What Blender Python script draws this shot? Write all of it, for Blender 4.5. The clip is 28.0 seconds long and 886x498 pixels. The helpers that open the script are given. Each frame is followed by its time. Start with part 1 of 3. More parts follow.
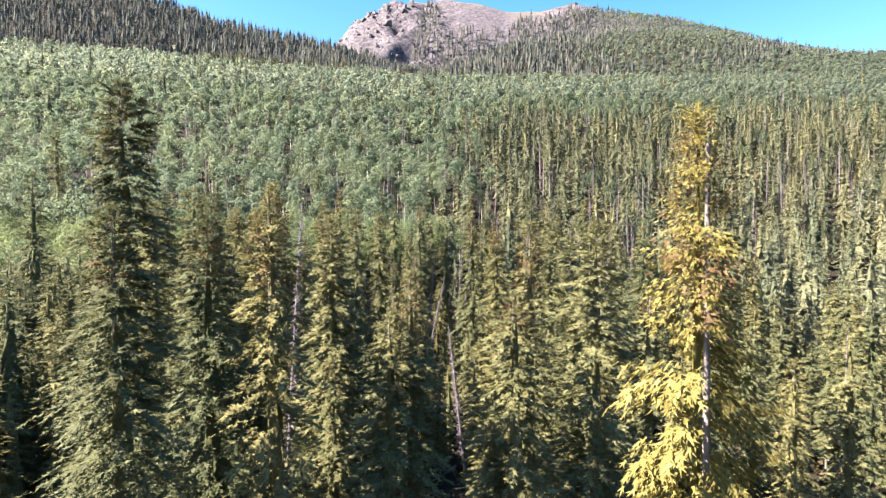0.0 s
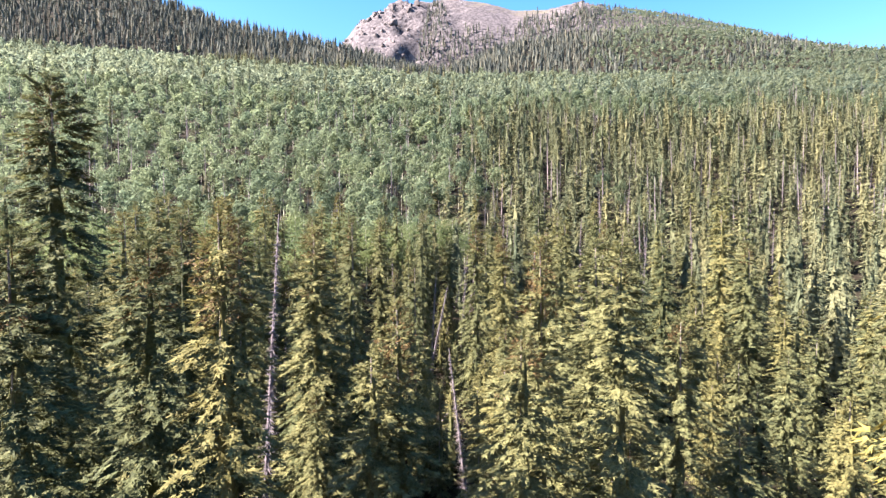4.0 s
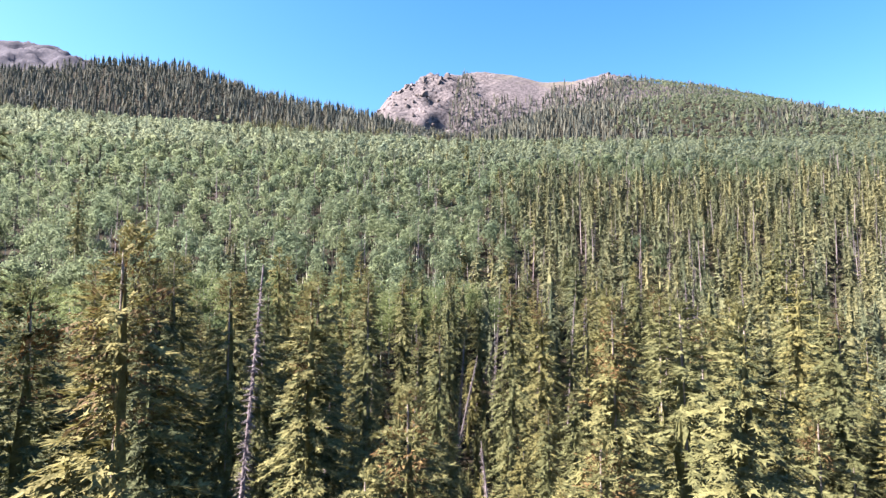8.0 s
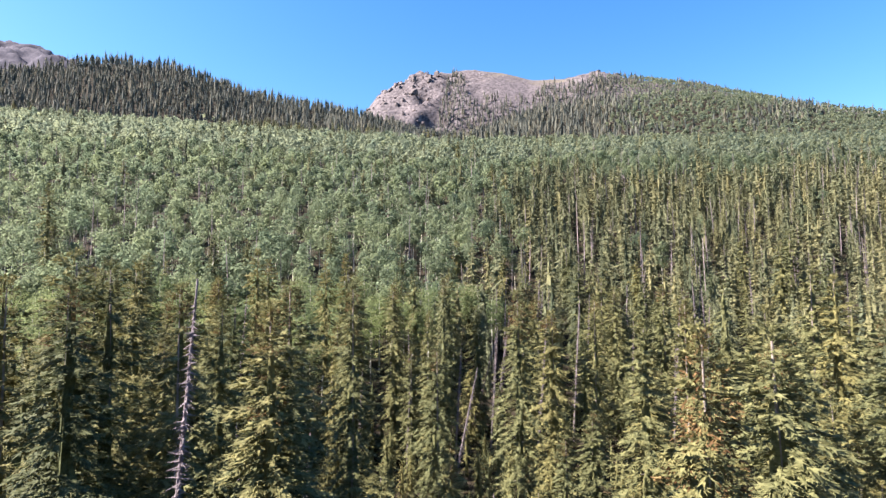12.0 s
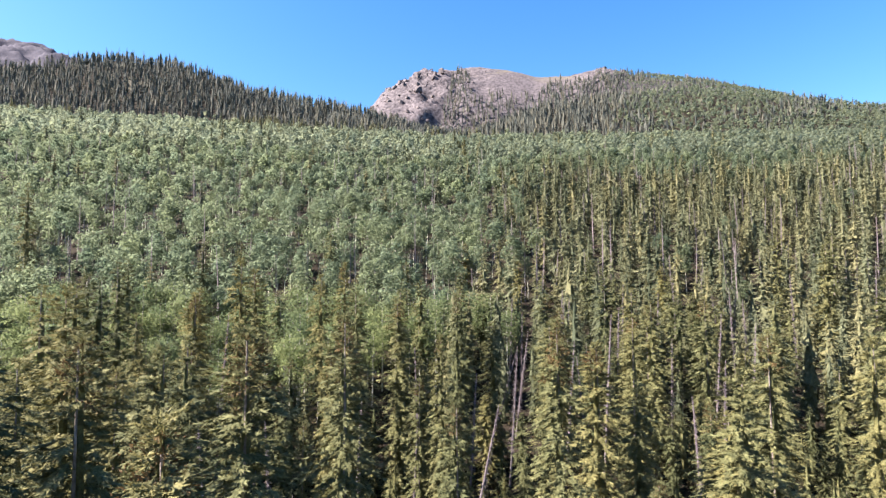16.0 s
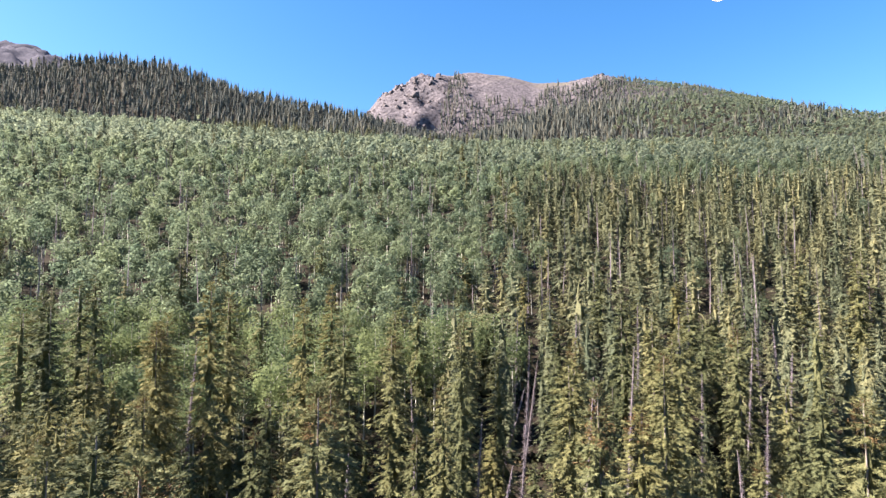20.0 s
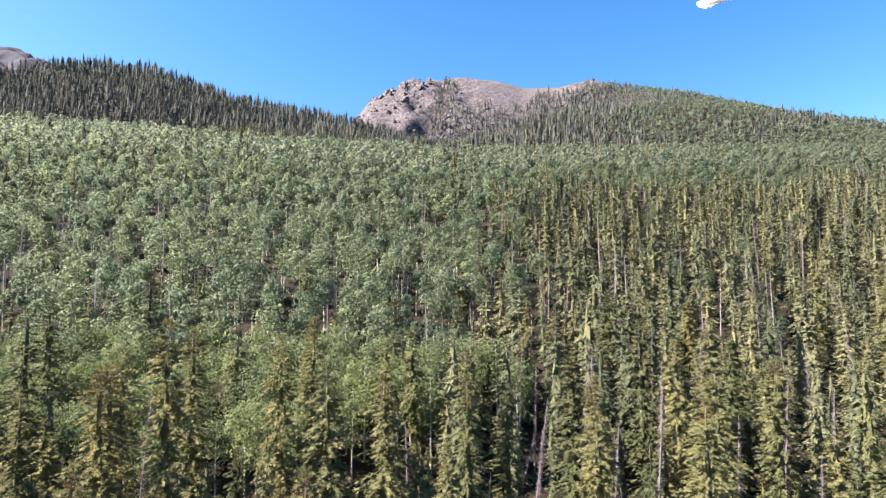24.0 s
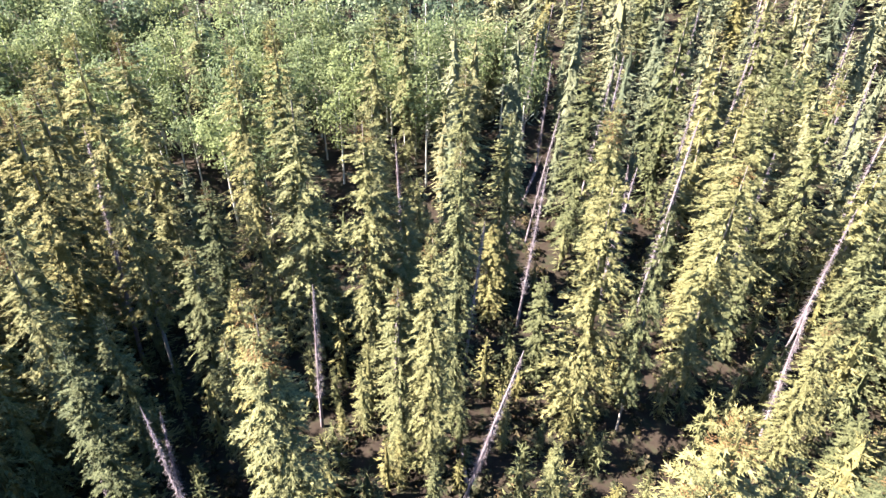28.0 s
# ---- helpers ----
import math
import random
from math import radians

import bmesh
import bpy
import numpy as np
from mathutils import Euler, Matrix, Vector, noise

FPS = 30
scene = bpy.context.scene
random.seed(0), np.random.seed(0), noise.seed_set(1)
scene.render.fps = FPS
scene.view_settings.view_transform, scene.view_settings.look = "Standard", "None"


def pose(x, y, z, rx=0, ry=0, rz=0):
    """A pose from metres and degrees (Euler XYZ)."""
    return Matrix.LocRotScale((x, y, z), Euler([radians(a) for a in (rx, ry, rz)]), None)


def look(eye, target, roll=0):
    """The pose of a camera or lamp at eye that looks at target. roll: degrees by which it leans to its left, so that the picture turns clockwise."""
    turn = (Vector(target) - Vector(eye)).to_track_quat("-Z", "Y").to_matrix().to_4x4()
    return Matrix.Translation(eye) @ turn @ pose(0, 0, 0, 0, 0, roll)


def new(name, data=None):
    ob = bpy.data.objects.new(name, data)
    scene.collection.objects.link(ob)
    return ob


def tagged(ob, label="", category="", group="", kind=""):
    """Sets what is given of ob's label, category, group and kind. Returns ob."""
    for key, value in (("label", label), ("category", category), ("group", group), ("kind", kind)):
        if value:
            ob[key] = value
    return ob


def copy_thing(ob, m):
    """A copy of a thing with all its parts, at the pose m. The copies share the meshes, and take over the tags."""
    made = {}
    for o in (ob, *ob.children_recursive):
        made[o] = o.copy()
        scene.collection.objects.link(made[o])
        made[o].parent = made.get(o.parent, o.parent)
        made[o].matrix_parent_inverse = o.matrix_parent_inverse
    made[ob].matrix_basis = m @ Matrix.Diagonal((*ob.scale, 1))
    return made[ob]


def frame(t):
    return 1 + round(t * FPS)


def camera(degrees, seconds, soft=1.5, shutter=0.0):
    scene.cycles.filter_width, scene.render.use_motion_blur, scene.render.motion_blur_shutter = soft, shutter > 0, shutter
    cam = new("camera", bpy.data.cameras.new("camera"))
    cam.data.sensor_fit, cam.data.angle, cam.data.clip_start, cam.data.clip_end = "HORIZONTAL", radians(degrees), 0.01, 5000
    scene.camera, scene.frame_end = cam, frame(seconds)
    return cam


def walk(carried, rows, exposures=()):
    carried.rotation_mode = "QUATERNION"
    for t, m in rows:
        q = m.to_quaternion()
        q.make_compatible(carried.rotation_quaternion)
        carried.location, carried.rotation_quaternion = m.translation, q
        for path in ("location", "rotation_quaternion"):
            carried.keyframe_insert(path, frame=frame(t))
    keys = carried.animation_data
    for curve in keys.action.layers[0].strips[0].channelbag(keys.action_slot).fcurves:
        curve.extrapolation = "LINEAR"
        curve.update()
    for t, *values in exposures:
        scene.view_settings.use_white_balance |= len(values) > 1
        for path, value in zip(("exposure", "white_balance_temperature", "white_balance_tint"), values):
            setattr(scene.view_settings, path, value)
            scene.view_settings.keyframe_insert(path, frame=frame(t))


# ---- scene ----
cam = camera(76.44, 28.0, 1.4)
PATH = [
    (0.0, pose(-0.27, -19.75, 20.06, 87.45, 0.51, -2.86)),
    (0.5, pose(-0.20, -19.31, 20.21, 87.38, 0.16, -2.72)),
    (1.0, pose(-0.13, -18.87, 20.29, 87.22, 0.46, -2.53)),
    (1.5, pose(-0.04, -18.39, 20.31, 87.28, 0.52, -2.51)),
    (2.0, pose(0.05, -17.90, 20.33, 87.33, 0.58, -2.50)),
    (2.5, pose(0.17, -17.41, 20.33, 87.32, 0.67, -2.37)),
    (3.0, pose(0.28, -16.89, 20.49, 87.29, 0.88, -2.27)),
    (3.5, pose(0.35, -16.30, 20.76, 87.41, 0.83, -2.18)),
    (5.5, pose(0.63, -13.03, 20.79, 87.43, -0.29, -1.73)),
    (6.0, pose(0.64, -12.21, 20.71, 87.50, -0.22, 1.06)),
    (6.5, pose(0.64, -11.40, 20.64, 87.54, 0.66, 0.92)),
    (7.0, pose(0.64, -10.55, 20.56, 87.57, 0.66, 0.80)),
    (7.5, pose(0.60, -9.68, 20.46, 92.39, 0.44, 0.67)),
    (8.0, pose(0.48, -8.76, 20.40, 94.09, 0.09, 0.63)),
    (8.5, pose(0.36, -7.81, 20.41, 94.24, 0.23, 0.67)),
    (9.0, pose(0.22, -6.92, 20.54, 94.40, 0.34, 0.72)),
    (9.5, pose(0.12, -6.13, 20.70, 94.45, 0.55, 0.58)),
    (10.0, pose(0.06, -5.42, 20.79, 94.56, 1.03, 0.25)),
    (10.5, pose(0.05, -4.77, 20.80, 94.51, 0.96, -0.06)),
    (11.0, pose(0.06, -4.12, 20.77, 94.21, 0.92, -0.22)),
    (11.5, pose(0.05, -3.43, 20.80, 94.15, 0.82, -0.26)),
    (13.5, pose(-0.00, 0.00, 22.00, 93.40, -0.00, -0.00)),
    (14.0, pose(-0.01, 1.37, 22.11, 93.44, -0.19, 0.15)),
    (14.5, pose(-0.07, 2.73, 22.28, 93.89, -0.24, 0.29)),
    (15.0, pose(-0.24, 3.97, 22.51, 94.03, 0.07, 0.42)),
    (15.5, pose(-0.46, 5.10, 22.69, 94.29, 0.38, 0.27)),
    (16.0, pose(-0.72, 6.13, 22.74, 93.83, 0.66, 0.17)),
    (16.5, pose(-0.97, 7.09, 22.84, 93.61, 1.05, -0.21)),
    (17.0, pose(-1.20, 8.01, 23.15, 93.92, 0.96, -0.38)),
    (17.5, pose(-1.35, 8.92, 23.66, 94.29, 0.52, -0.32)),
    (18.0, pose(-1.42, 9.78, 24.07, 94.42, 0.26, -0.40)),
    (18.5, pose(-1.38, 10.60, 24.30, 94.63, 0.11, -0.35)),
    (19.0, pose(-1.27, 11.47, 24.43, 94.88, 0.13, -0.33)),
    (19.5, pose(-1.17, 12.42, 24.61, 94.58, 0.19, -0.24)),
    (20.0, pose(-1.22, 13.41, 24.83, 94.35, 0.36, -0.27)),
    (20.5, pose(-1.43, 14.31, 25.04, 94.38, 0.47, -0.34)),
    (21.0, pose(-1.67, 15.18, 25.20, 94.33, 0.48, -0.47)),
    (21.5, pose(-1.90, 16.02, 25.34, 94.29, 0.54, -0.67)),
    (23.5, pose(-2.06, 19.55, 26.44, 94.27, 0.65, -1.25)),
    (24.0, pose(-2.00, 20.65, 27.18, 94.83, 0.52, -1.27)),
    (24.5, pose(-1.93, 21.79, 28.00, 88.39, 0.25, -1.23)),
    (25.0, pose(-1.81, 22.97, 28.87, 79.49, 0.09, -1.15)),
    (25.5, pose(-1.70, 24.13, 29.74, 69.61, -0.24, -1.05)),
    (26.0, pose(-1.60, 25.35, 30.62, 59.79, -0.70, -0.89)),
    (26.5, pose(-1.48, 26.65, 31.29, 58.13, -0.99, -0.78)),
    (27.0, pose(-1.35, 27.94, 31.60, 57.81, -1.05, -0.80)),
    (27.5, pose(-1.17, 29.06, 31.83, 57.83, -1.24, -0.59)),
    (28.0, pose(-0.92, 30.00, 32.15, 58.62, -0.90, -0.25)),
]
walk(cam, PATH, [(t, stops, 6350, 19) for t, stops in ((0.0, 2.95), (7.0, 3.0), (8.0, 2.79), (10.0, 2.54), (14.0, 2.56), (20.0, 2.5), (24.3, 2.5), (25.0, 2.86), (26.0, 3.26), (28.0, 3.42))])

# ---- world and sun ----
SUN_AZ, SUN_EL = 95.0, 42.0      # degrees to the left of ahead, and above the horizon
world = bpy.data.worlds.new("sky")
scene.world = world
world.use_nodes = True
nt = world.node_tree
sky = nt.nodes.new("ShaderNodeTexSky")
sky.sky_type = "NISHITA"
sky.sun_disc = False
sky.sun_elevation = radians(SUN_EL)
sky.sun_rotation = radians(-SUN_AZ)
sky.altitude = 500
sky.air_density = 1.0
sky.dust_density = 0.9
sky.ozone_density = 1.0
nt.nodes["Background"].inputs["Strength"].default_value = 0.052
vivid = nt.nodes.new("ShaderNodeHueSaturation")
vivid.inputs["Saturation"].default_value = 1.38
vivid.inputs["Value"].default_value = 1.0
vivid.inputs["Hue"].default_value = 0.497
nt.links.new(sky.outputs[0], vivid.inputs["Color"])
nt.links.new(vivid.outputs[0], nt.nodes["Background"].inputs["Color"])
sun = new("sun", bpy.data.lights.new("sun", "SUN"))
sun.data.energy = 5.0
sun.data.angle = radians(0.55)
sun.data.color = (1.0, 0.92, 0.80)
sun_way = Vector((-math.sin(radians(SUN_AZ)) * math.cos(radians(SUN_EL)), math.cos(radians(SUN_AZ)) * math.cos(radians(SUN_EL)), math.sin(radians(SUN_EL))))
sun.matrix_world = look(sun_way * 200, (0, 0, 0))


# ---- materials ----
def material(name):
    m = bpy.data.materials.new(name)
    m.use_nodes = True
    t = m.node_tree
    t.nodes.clear()
    return m, t


def node(t, kind, **values):
    n = t.nodes.new(kind)
    for key, v in values.items():
        n.inputs[key.replace("_", " ")].default_value = v
    return n


def ramp(t, stops):
    r = t.nodes.new("ShaderNodeValToRGB")
    els = r.color_ramp.elements
    els[0].position, els[0].color = stops[0][0], (*stops[0][1], 1)
    els[1].position, els[1].color = stops[-1][0], (*stops[-1][1], 1)
    for pos, col in stops[1:-1]:
        e = els.new(pos)
        e.color = (*col, 1)
    return r


def blend(t, fac, a, b, kind="MIX"):
    m = t.nodes.new("ShaderNodeMix")
    m.data_type, m.blend_type = "RGBA", kind
    if isinstance(fac, float):
        m.inputs[0].default_value = fac
    else:
        t.links.new(fac, m.inputs[0])
    for sock, v in ((m.inputs[6], a), (m.inputs[7], b)):
        if isinstance(v, tuple):
            sock.default_value = (*v, 1)
        else:
            t.links.new(v, sock)
    return m.outputs[2]


def noise_tex(t, scale, detail=3.0, rough=0.6, space="Object"):
    co = t.nodes.new("ShaderNodeTexCoord")
    n = node(t, "ShaderNodeTexNoise", Scale=scale, Detail=detail, Roughness=rough)
    t.links.new(co.outputs[space], n.inputs["Vector"])
    return n


def foliage(name, stops, tree_stops, through_light=0.3, grain_scale=2.2, grain_amount=0.6, bump=0.5, per_object=True, rough=0.7):
    """Leaves or needles: colour varies leaf by leaf, and from tree to tree."""
    m, t = material(name)
    geo = t.nodes.new("ShaderNodeNewGeometry")
    leaf = ramp(t, stops)
    t.links.new(geo.outputs["Random Per Island"], leaf.inputs[0])
    tree = ramp(t, tree_stops)
    if per_object:
        info = t.nodes.new("ShaderNodeObjectInfo")
        t.links.new(info.outputs["Random"], tree.inputs[0])
    else:
        n = t.nodes.new("ShaderNodeAttribute")
        n.attribute_name = "tone"
        t.links.new(n.outputs["Fac"], tree.inputs[0])
    col = blend(t, 1.0, leaf.outputs[0], tree.outputs[0], "MULTIPLY")
    grain = noise_tex(t, grain_scale, 3.0, 0.7)
    rg = ramp(t, [(0.32, (0.45, 0.5, 0.55)), (0.5, (0.95, 0.95, 0.95)), (0.68, (1.3, 1.27, 1.2))])
    t.links.new(grain.outputs[0], rg.inputs[0])
    col = blend(t, grain_amount, col, rg.outputs[0], "MULTIPLY")
    fine = noise_tex(t, grain_scale * 4.5, 2.0, 0.7)
    rf = ramp(t, [(0.35, (0.5, 0.5, 0.5)), (0.65, (1.25, 1.25, 1.25))])
    t.links.new(fine.outputs[0], rf.inputs[0])
    col = blend(t, grain_amount, col, rf.outputs[0], "MULTIPLY")
    lumps = noise_tex(t, grain_scale * 2.0, 3.0, 0.65)
    relief = node(t, "ShaderNodeBump", Strength=bump)
    relief.inputs["Distance"].default_value = 0.2
    t.links.new(lumps.outputs[0], relief.inputs["Height"])
    d = node(t, "ShaderNodeBsdfPrincipled", Roughness=rough)
    d.inputs["Specular IOR Level"].default_value = 0.1
    t.links.new(col, d.inputs["Base Color"])
    t.links.new(relief.outputs[0], d.inputs["Normal"])
    tl = t.nodes.new("ShaderNodeBsdfTranslucent")
    t.links.new(col, tl.inputs["Color"])
    mix = t.nodes.new("ShaderNodeMixShader")
    mix.inputs[0].default_value = through_light
    t.links.new(d.outputs[0], mix.inputs[1])
    t.links.new(tl.outputs[0], mix.inputs[2])
    out = t.nodes.new("ShaderNodeOutputMaterial")
    t.links.new(mix.outputs[0], out.inputs[0])
    return m


def surface(name, stops, scale, bump=0.3, bump_scale=30.0, rough=0.85, stretch=None):
    """Bark, soil or rock: noise colours at two scales, with fine relief."""
    m, t = material(name)
    n = noise_tex(t, scale, 5.0, 0.65)
    r = ramp(t, stops)
    t.links.new(n.outputs[0], r.inputs[0])
    big = noise_tex(t, scale * 0.13, 2.0)
    rb = ramp(t, [(0.3, (0.75, 0.75, 0.75)), (0.7, (1.15, 1.12, 1.08))])
    t.links.new(big.outputs[0], rb.inputs[0])
    col = blend(t, 1.0, r.outputs[0], rb.outputs[0], "MULTIPLY")
    d = node(t, "ShaderNodeBsdfPrincipled", Roughness=rough)
    d.inputs["Specular IOR Level"].default_value = 0.2
    t.links.new(col, d.inputs["Base Color"])
    nb = noise_tex(t, bump_scale, 4.0)
    b = node(t, "ShaderNodeBump", Strength=bump)
    b.inputs["Distance"].default_value = 0.05
    t.links.new(nb.outputs[0], b.inputs["Height"])
    t.links.new(b.outputs[0], d.inputs["Normal"])
    out = t.nodes.new("ShaderNodeOutputMaterial")
    t.links.new(d.outputs[0], out.inputs[0])
    return m


NEEDLE = [(0.0, (0.122, 0.121, 0.054)), (0.5, (0.160, 0.154, 0.068)), (1.0, (0.200, 0.185, 0.084))]
NEEDLE_DEEP = [(0.0, (0.076, 0.087, 0.042)), (0.5, (0.102, 0.111, 0.052)), (1.0, (0.134, 0.138, 0.062))]
# NEEDLE made greyer and slightly lighter, to carry the haze over farther trees
NEEDLE_HAZED = [(0.0, (0.132, 0.135, 0.076)), (0.5, (0.164, 0.164, 0.090)), (1.0, (0.200, 0.192, 0.107))]
TREE_TONE = [(0.0, (0.50, 0.60, 0.64)), (0.35, (0.86, 0.93, 0.95)), (0.75, (1.03, 1.03, 0.98)), (1.0, (1.12, 1.07, 0.94))]
mat_needles = foliage("spruce_needles", NEEDLE, TREE_TONE, 0.3)
mat_needles_deep = foliage("deep_green_spruce_needles", NEEDLE_DEEP, [(0.0, (0.9, 0.95, 0.95)), (1.0, (1.05, 1.03, 0.98))], 0.28)
mat_needles_young = foliage("young_spruce_needles", NEEDLE, TREE_TONE, 0.3, per_object=False)
mat_needles_hazed = foliage("spruce_needles_hazed", NEEDLE_HAZED, TREE_TONE, 0.24, per_object=False)
mat_needles_yellow = foliage("sunlit_yellow_needles", [(0.0, (0.145, 0.122, 0.032)), (0.5, (0.225, 0.19, 0.052)), (1.0, (0.30, 0.255, 0.08))], [(0.0, (1, 1, 1)), (1.0, (1, 1, 1))], 0.35, 9.0, 0.35, 0.2)
# the ridge's shade and bluish haze are put into this needle colour
mat_needles_ridge = foliage("ridge_needles_shade_haze", [(0.0, (0.095, 0.10, 0.085)), (0.5, (0.14, 0.142, 0.118)), (1.0, (0.185, 0.178, 0.145))], TREE_TONE, 0.4, per_object=False)
mat_needles_rust = foliage("rusty_needles", [(0.0, (0.10, 0.055, 0.024)), (0.5, (0.14, 0.085, 0.035)), (1.0, (0.17, 0.115, 0.048))], [(0.0, (1, 1, 1)), (1.0, (0.8, 0.9, 1))], 0.2)
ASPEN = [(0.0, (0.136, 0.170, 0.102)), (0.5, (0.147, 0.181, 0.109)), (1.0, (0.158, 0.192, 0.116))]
# paler than ASPEN: distant haze and grazing light painted into the leaves
ASPEN_HAZED = [(0.0, (0.158, 0.186, 0.124)), (0.5, (0.170, 0.198, 0.132)), (1.0, (0.182, 0.210, 0.140))]
ASPEN_TONE = [(0.0, (0.70, 0.78, 0.82)), (0.5, (1.0, 1.0, 1.0)), (1.0, (1.08, 1.07, 0.97))]
mat_aspen = foliage("aspen_leaves", [(0.0, (0.128, 0.16, 0.073)), (0.5, (0.163, 0.197, 0.09)), (1.0, (0.198, 0.232, 0.11))], ASPEN_TONE, 0.6, 1.2, 0.2, 0.1)
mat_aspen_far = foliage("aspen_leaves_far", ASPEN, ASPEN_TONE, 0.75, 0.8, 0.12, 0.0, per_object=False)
mat_aspen_hazed = foliage("aspen_leaves_hazed", ASPEN_HAZED, ASPEN_TONE, 0.75, 0.8, 0.12, 0.0, per_object=False)
mat_bark = surface("spruce_bark", [(0.3, (0.12, 0.10, 0.085)), (0.7, (0.33, 0.29, 0.26))], 3.0, 0.6, 14.0)
mat_dead = surface("grey_dead_wood", [(0.3, (0.10, 0.082, 0.09)), (0.7, (0.24, 0.205, 0.222))], 2.0, 0.5, 18.0)
mat_aspen_bark = surface("aspen_bark", [(0.3, (0.30, 0.29, 0.24)), (0.6, (0.50, 0.49, 0.43))], 2.0, 0.3, 12.0)


def terrain_material():
    m, t = material("mountain_ground")
    geo = t.nodes.new("ShaderNodeNewGeometry")
    sep = t.nodes.new("ShaderNodeSeparateXYZ")
    t.links.new(geo.outputs["Position"], sep.inputs[0])
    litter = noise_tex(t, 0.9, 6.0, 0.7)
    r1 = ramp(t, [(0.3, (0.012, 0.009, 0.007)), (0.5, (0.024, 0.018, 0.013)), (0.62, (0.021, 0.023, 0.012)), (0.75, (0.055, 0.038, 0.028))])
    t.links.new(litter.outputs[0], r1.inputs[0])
    tundra = noise_tex(t, 0.03, 8.0, 0.7)
    r2 = ramp(t, [(0.3, (0.080, 0.070, 0.050)), (0.5, (0.120, 0.104, 0.072)), (0.7, (0.150, 0.132, 0.095))])
    t.links.new(tundra.outputs[0], r2.inputs[0])
    rock = noise_tex(t, 0.22, 8.0, 0.8)
    r3 = ramp(t, [(0.38, (0.022, 0.019, 0.023)), (0.5, (0.080, 0.070, 0.074)), (0.62, (0.158, 0.140, 0.144))])
    t.links.new(rock.outputs[0], r3.inputs[0])
    nsep = t.nodes.new("ShaderNodeSeparateXYZ")
    t.links.new(geo.outputs["True Normal"], nsep.inputs[0])
    steep = ramp(t, [(0.83, (1, 1, 1)), (0.93, (0, 0, 0))])
    t.links.new(nsep.outputs[2], steep.inputs[0])
    alpine = blend(t, steep.outputs[0], r2.outputs[0], r3.outputs[0])
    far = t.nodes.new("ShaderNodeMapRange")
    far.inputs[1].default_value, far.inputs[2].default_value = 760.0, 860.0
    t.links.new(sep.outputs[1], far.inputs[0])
    # west of x = -420 the alpine colour passes into a darker, bluish one
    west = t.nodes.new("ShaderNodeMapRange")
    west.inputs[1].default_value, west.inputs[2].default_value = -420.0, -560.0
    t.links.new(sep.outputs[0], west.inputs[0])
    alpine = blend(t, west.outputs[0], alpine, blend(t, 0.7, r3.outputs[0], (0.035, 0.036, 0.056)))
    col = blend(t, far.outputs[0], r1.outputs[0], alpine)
    d = node(t, "ShaderNodeBsdfPrincipled", Roughness=0.95)
    d.inputs["Specular IOR Level"].default_value = 0.1
    t.links.new(col, d.inputs["Base Color"])
    out = t.nodes.new("ShaderNodeOutputMaterial")
    t.links.new(d.outputs[0], out.inputs[0])
    return m


mat_ground = terrain_material()

# ---- the lie of the land ----
# heights over the valley floor along the flight, and the ridges as height over distance against x over distance
VALLEY = ((-4000, 560), (-1500, 420), (-500, 120), (-120, 8), (-60, 0), (58, 0), (80, 4), (100, 10), (130, 19.5), (200, 48), (284, 80), (440, 131))
RIDGE = ((-1.2, 0.43), (-0.80, 0.40), (-0.60, 0.42), (-0.49, 0.408), (-0.35, 0.352), (-0.22, 0.325), (-0.12, 0.303), (-0.02, 0.27), (0.05, 0.262), (0.13, 0.30), (0.19, 0.318), (0.29, 0.33), (0.44, 0.345), (0.57, 0.337), (0.82, 0.305), (1.2, 0.30))
PEAK = ((-1.2, 0.47), (-0.85, 0.452), (-0.74, 0.438), (-0.68, 0.412), (-0.58, 0.36), (-0.3, 0.28), (-0.16, 0.29), (-0.128, 0.318), (-0.115, 0.336), (-0.104, 0.349), (-0.074, 0.366), (-0.04, 0.377), (0.06, 0.390), (0.12, 0.382), (0.17, 0.369), (0.23, 0.370), (0.29, 0.383), (0.35, 0.370), (0.45, 0.355), (0.6, 0.33), (0.8, 0.30), (1.2, 0.28))


def bumps(x, y, size, seed=0.0):
    """Cheap smooth unevenness from crossed waves, about -1 to 1."""
    a, b = x / size, y / size
    return (np.sin(a * 1.7 + seed) * np.cos(b * 1.3 - seed * 2) + np.sin(a * 0.83 - b * 1.1 + seed * 3) + 0.5 * np.sin(a * 3.1 + b * 2.3 + seed)) / 2.5


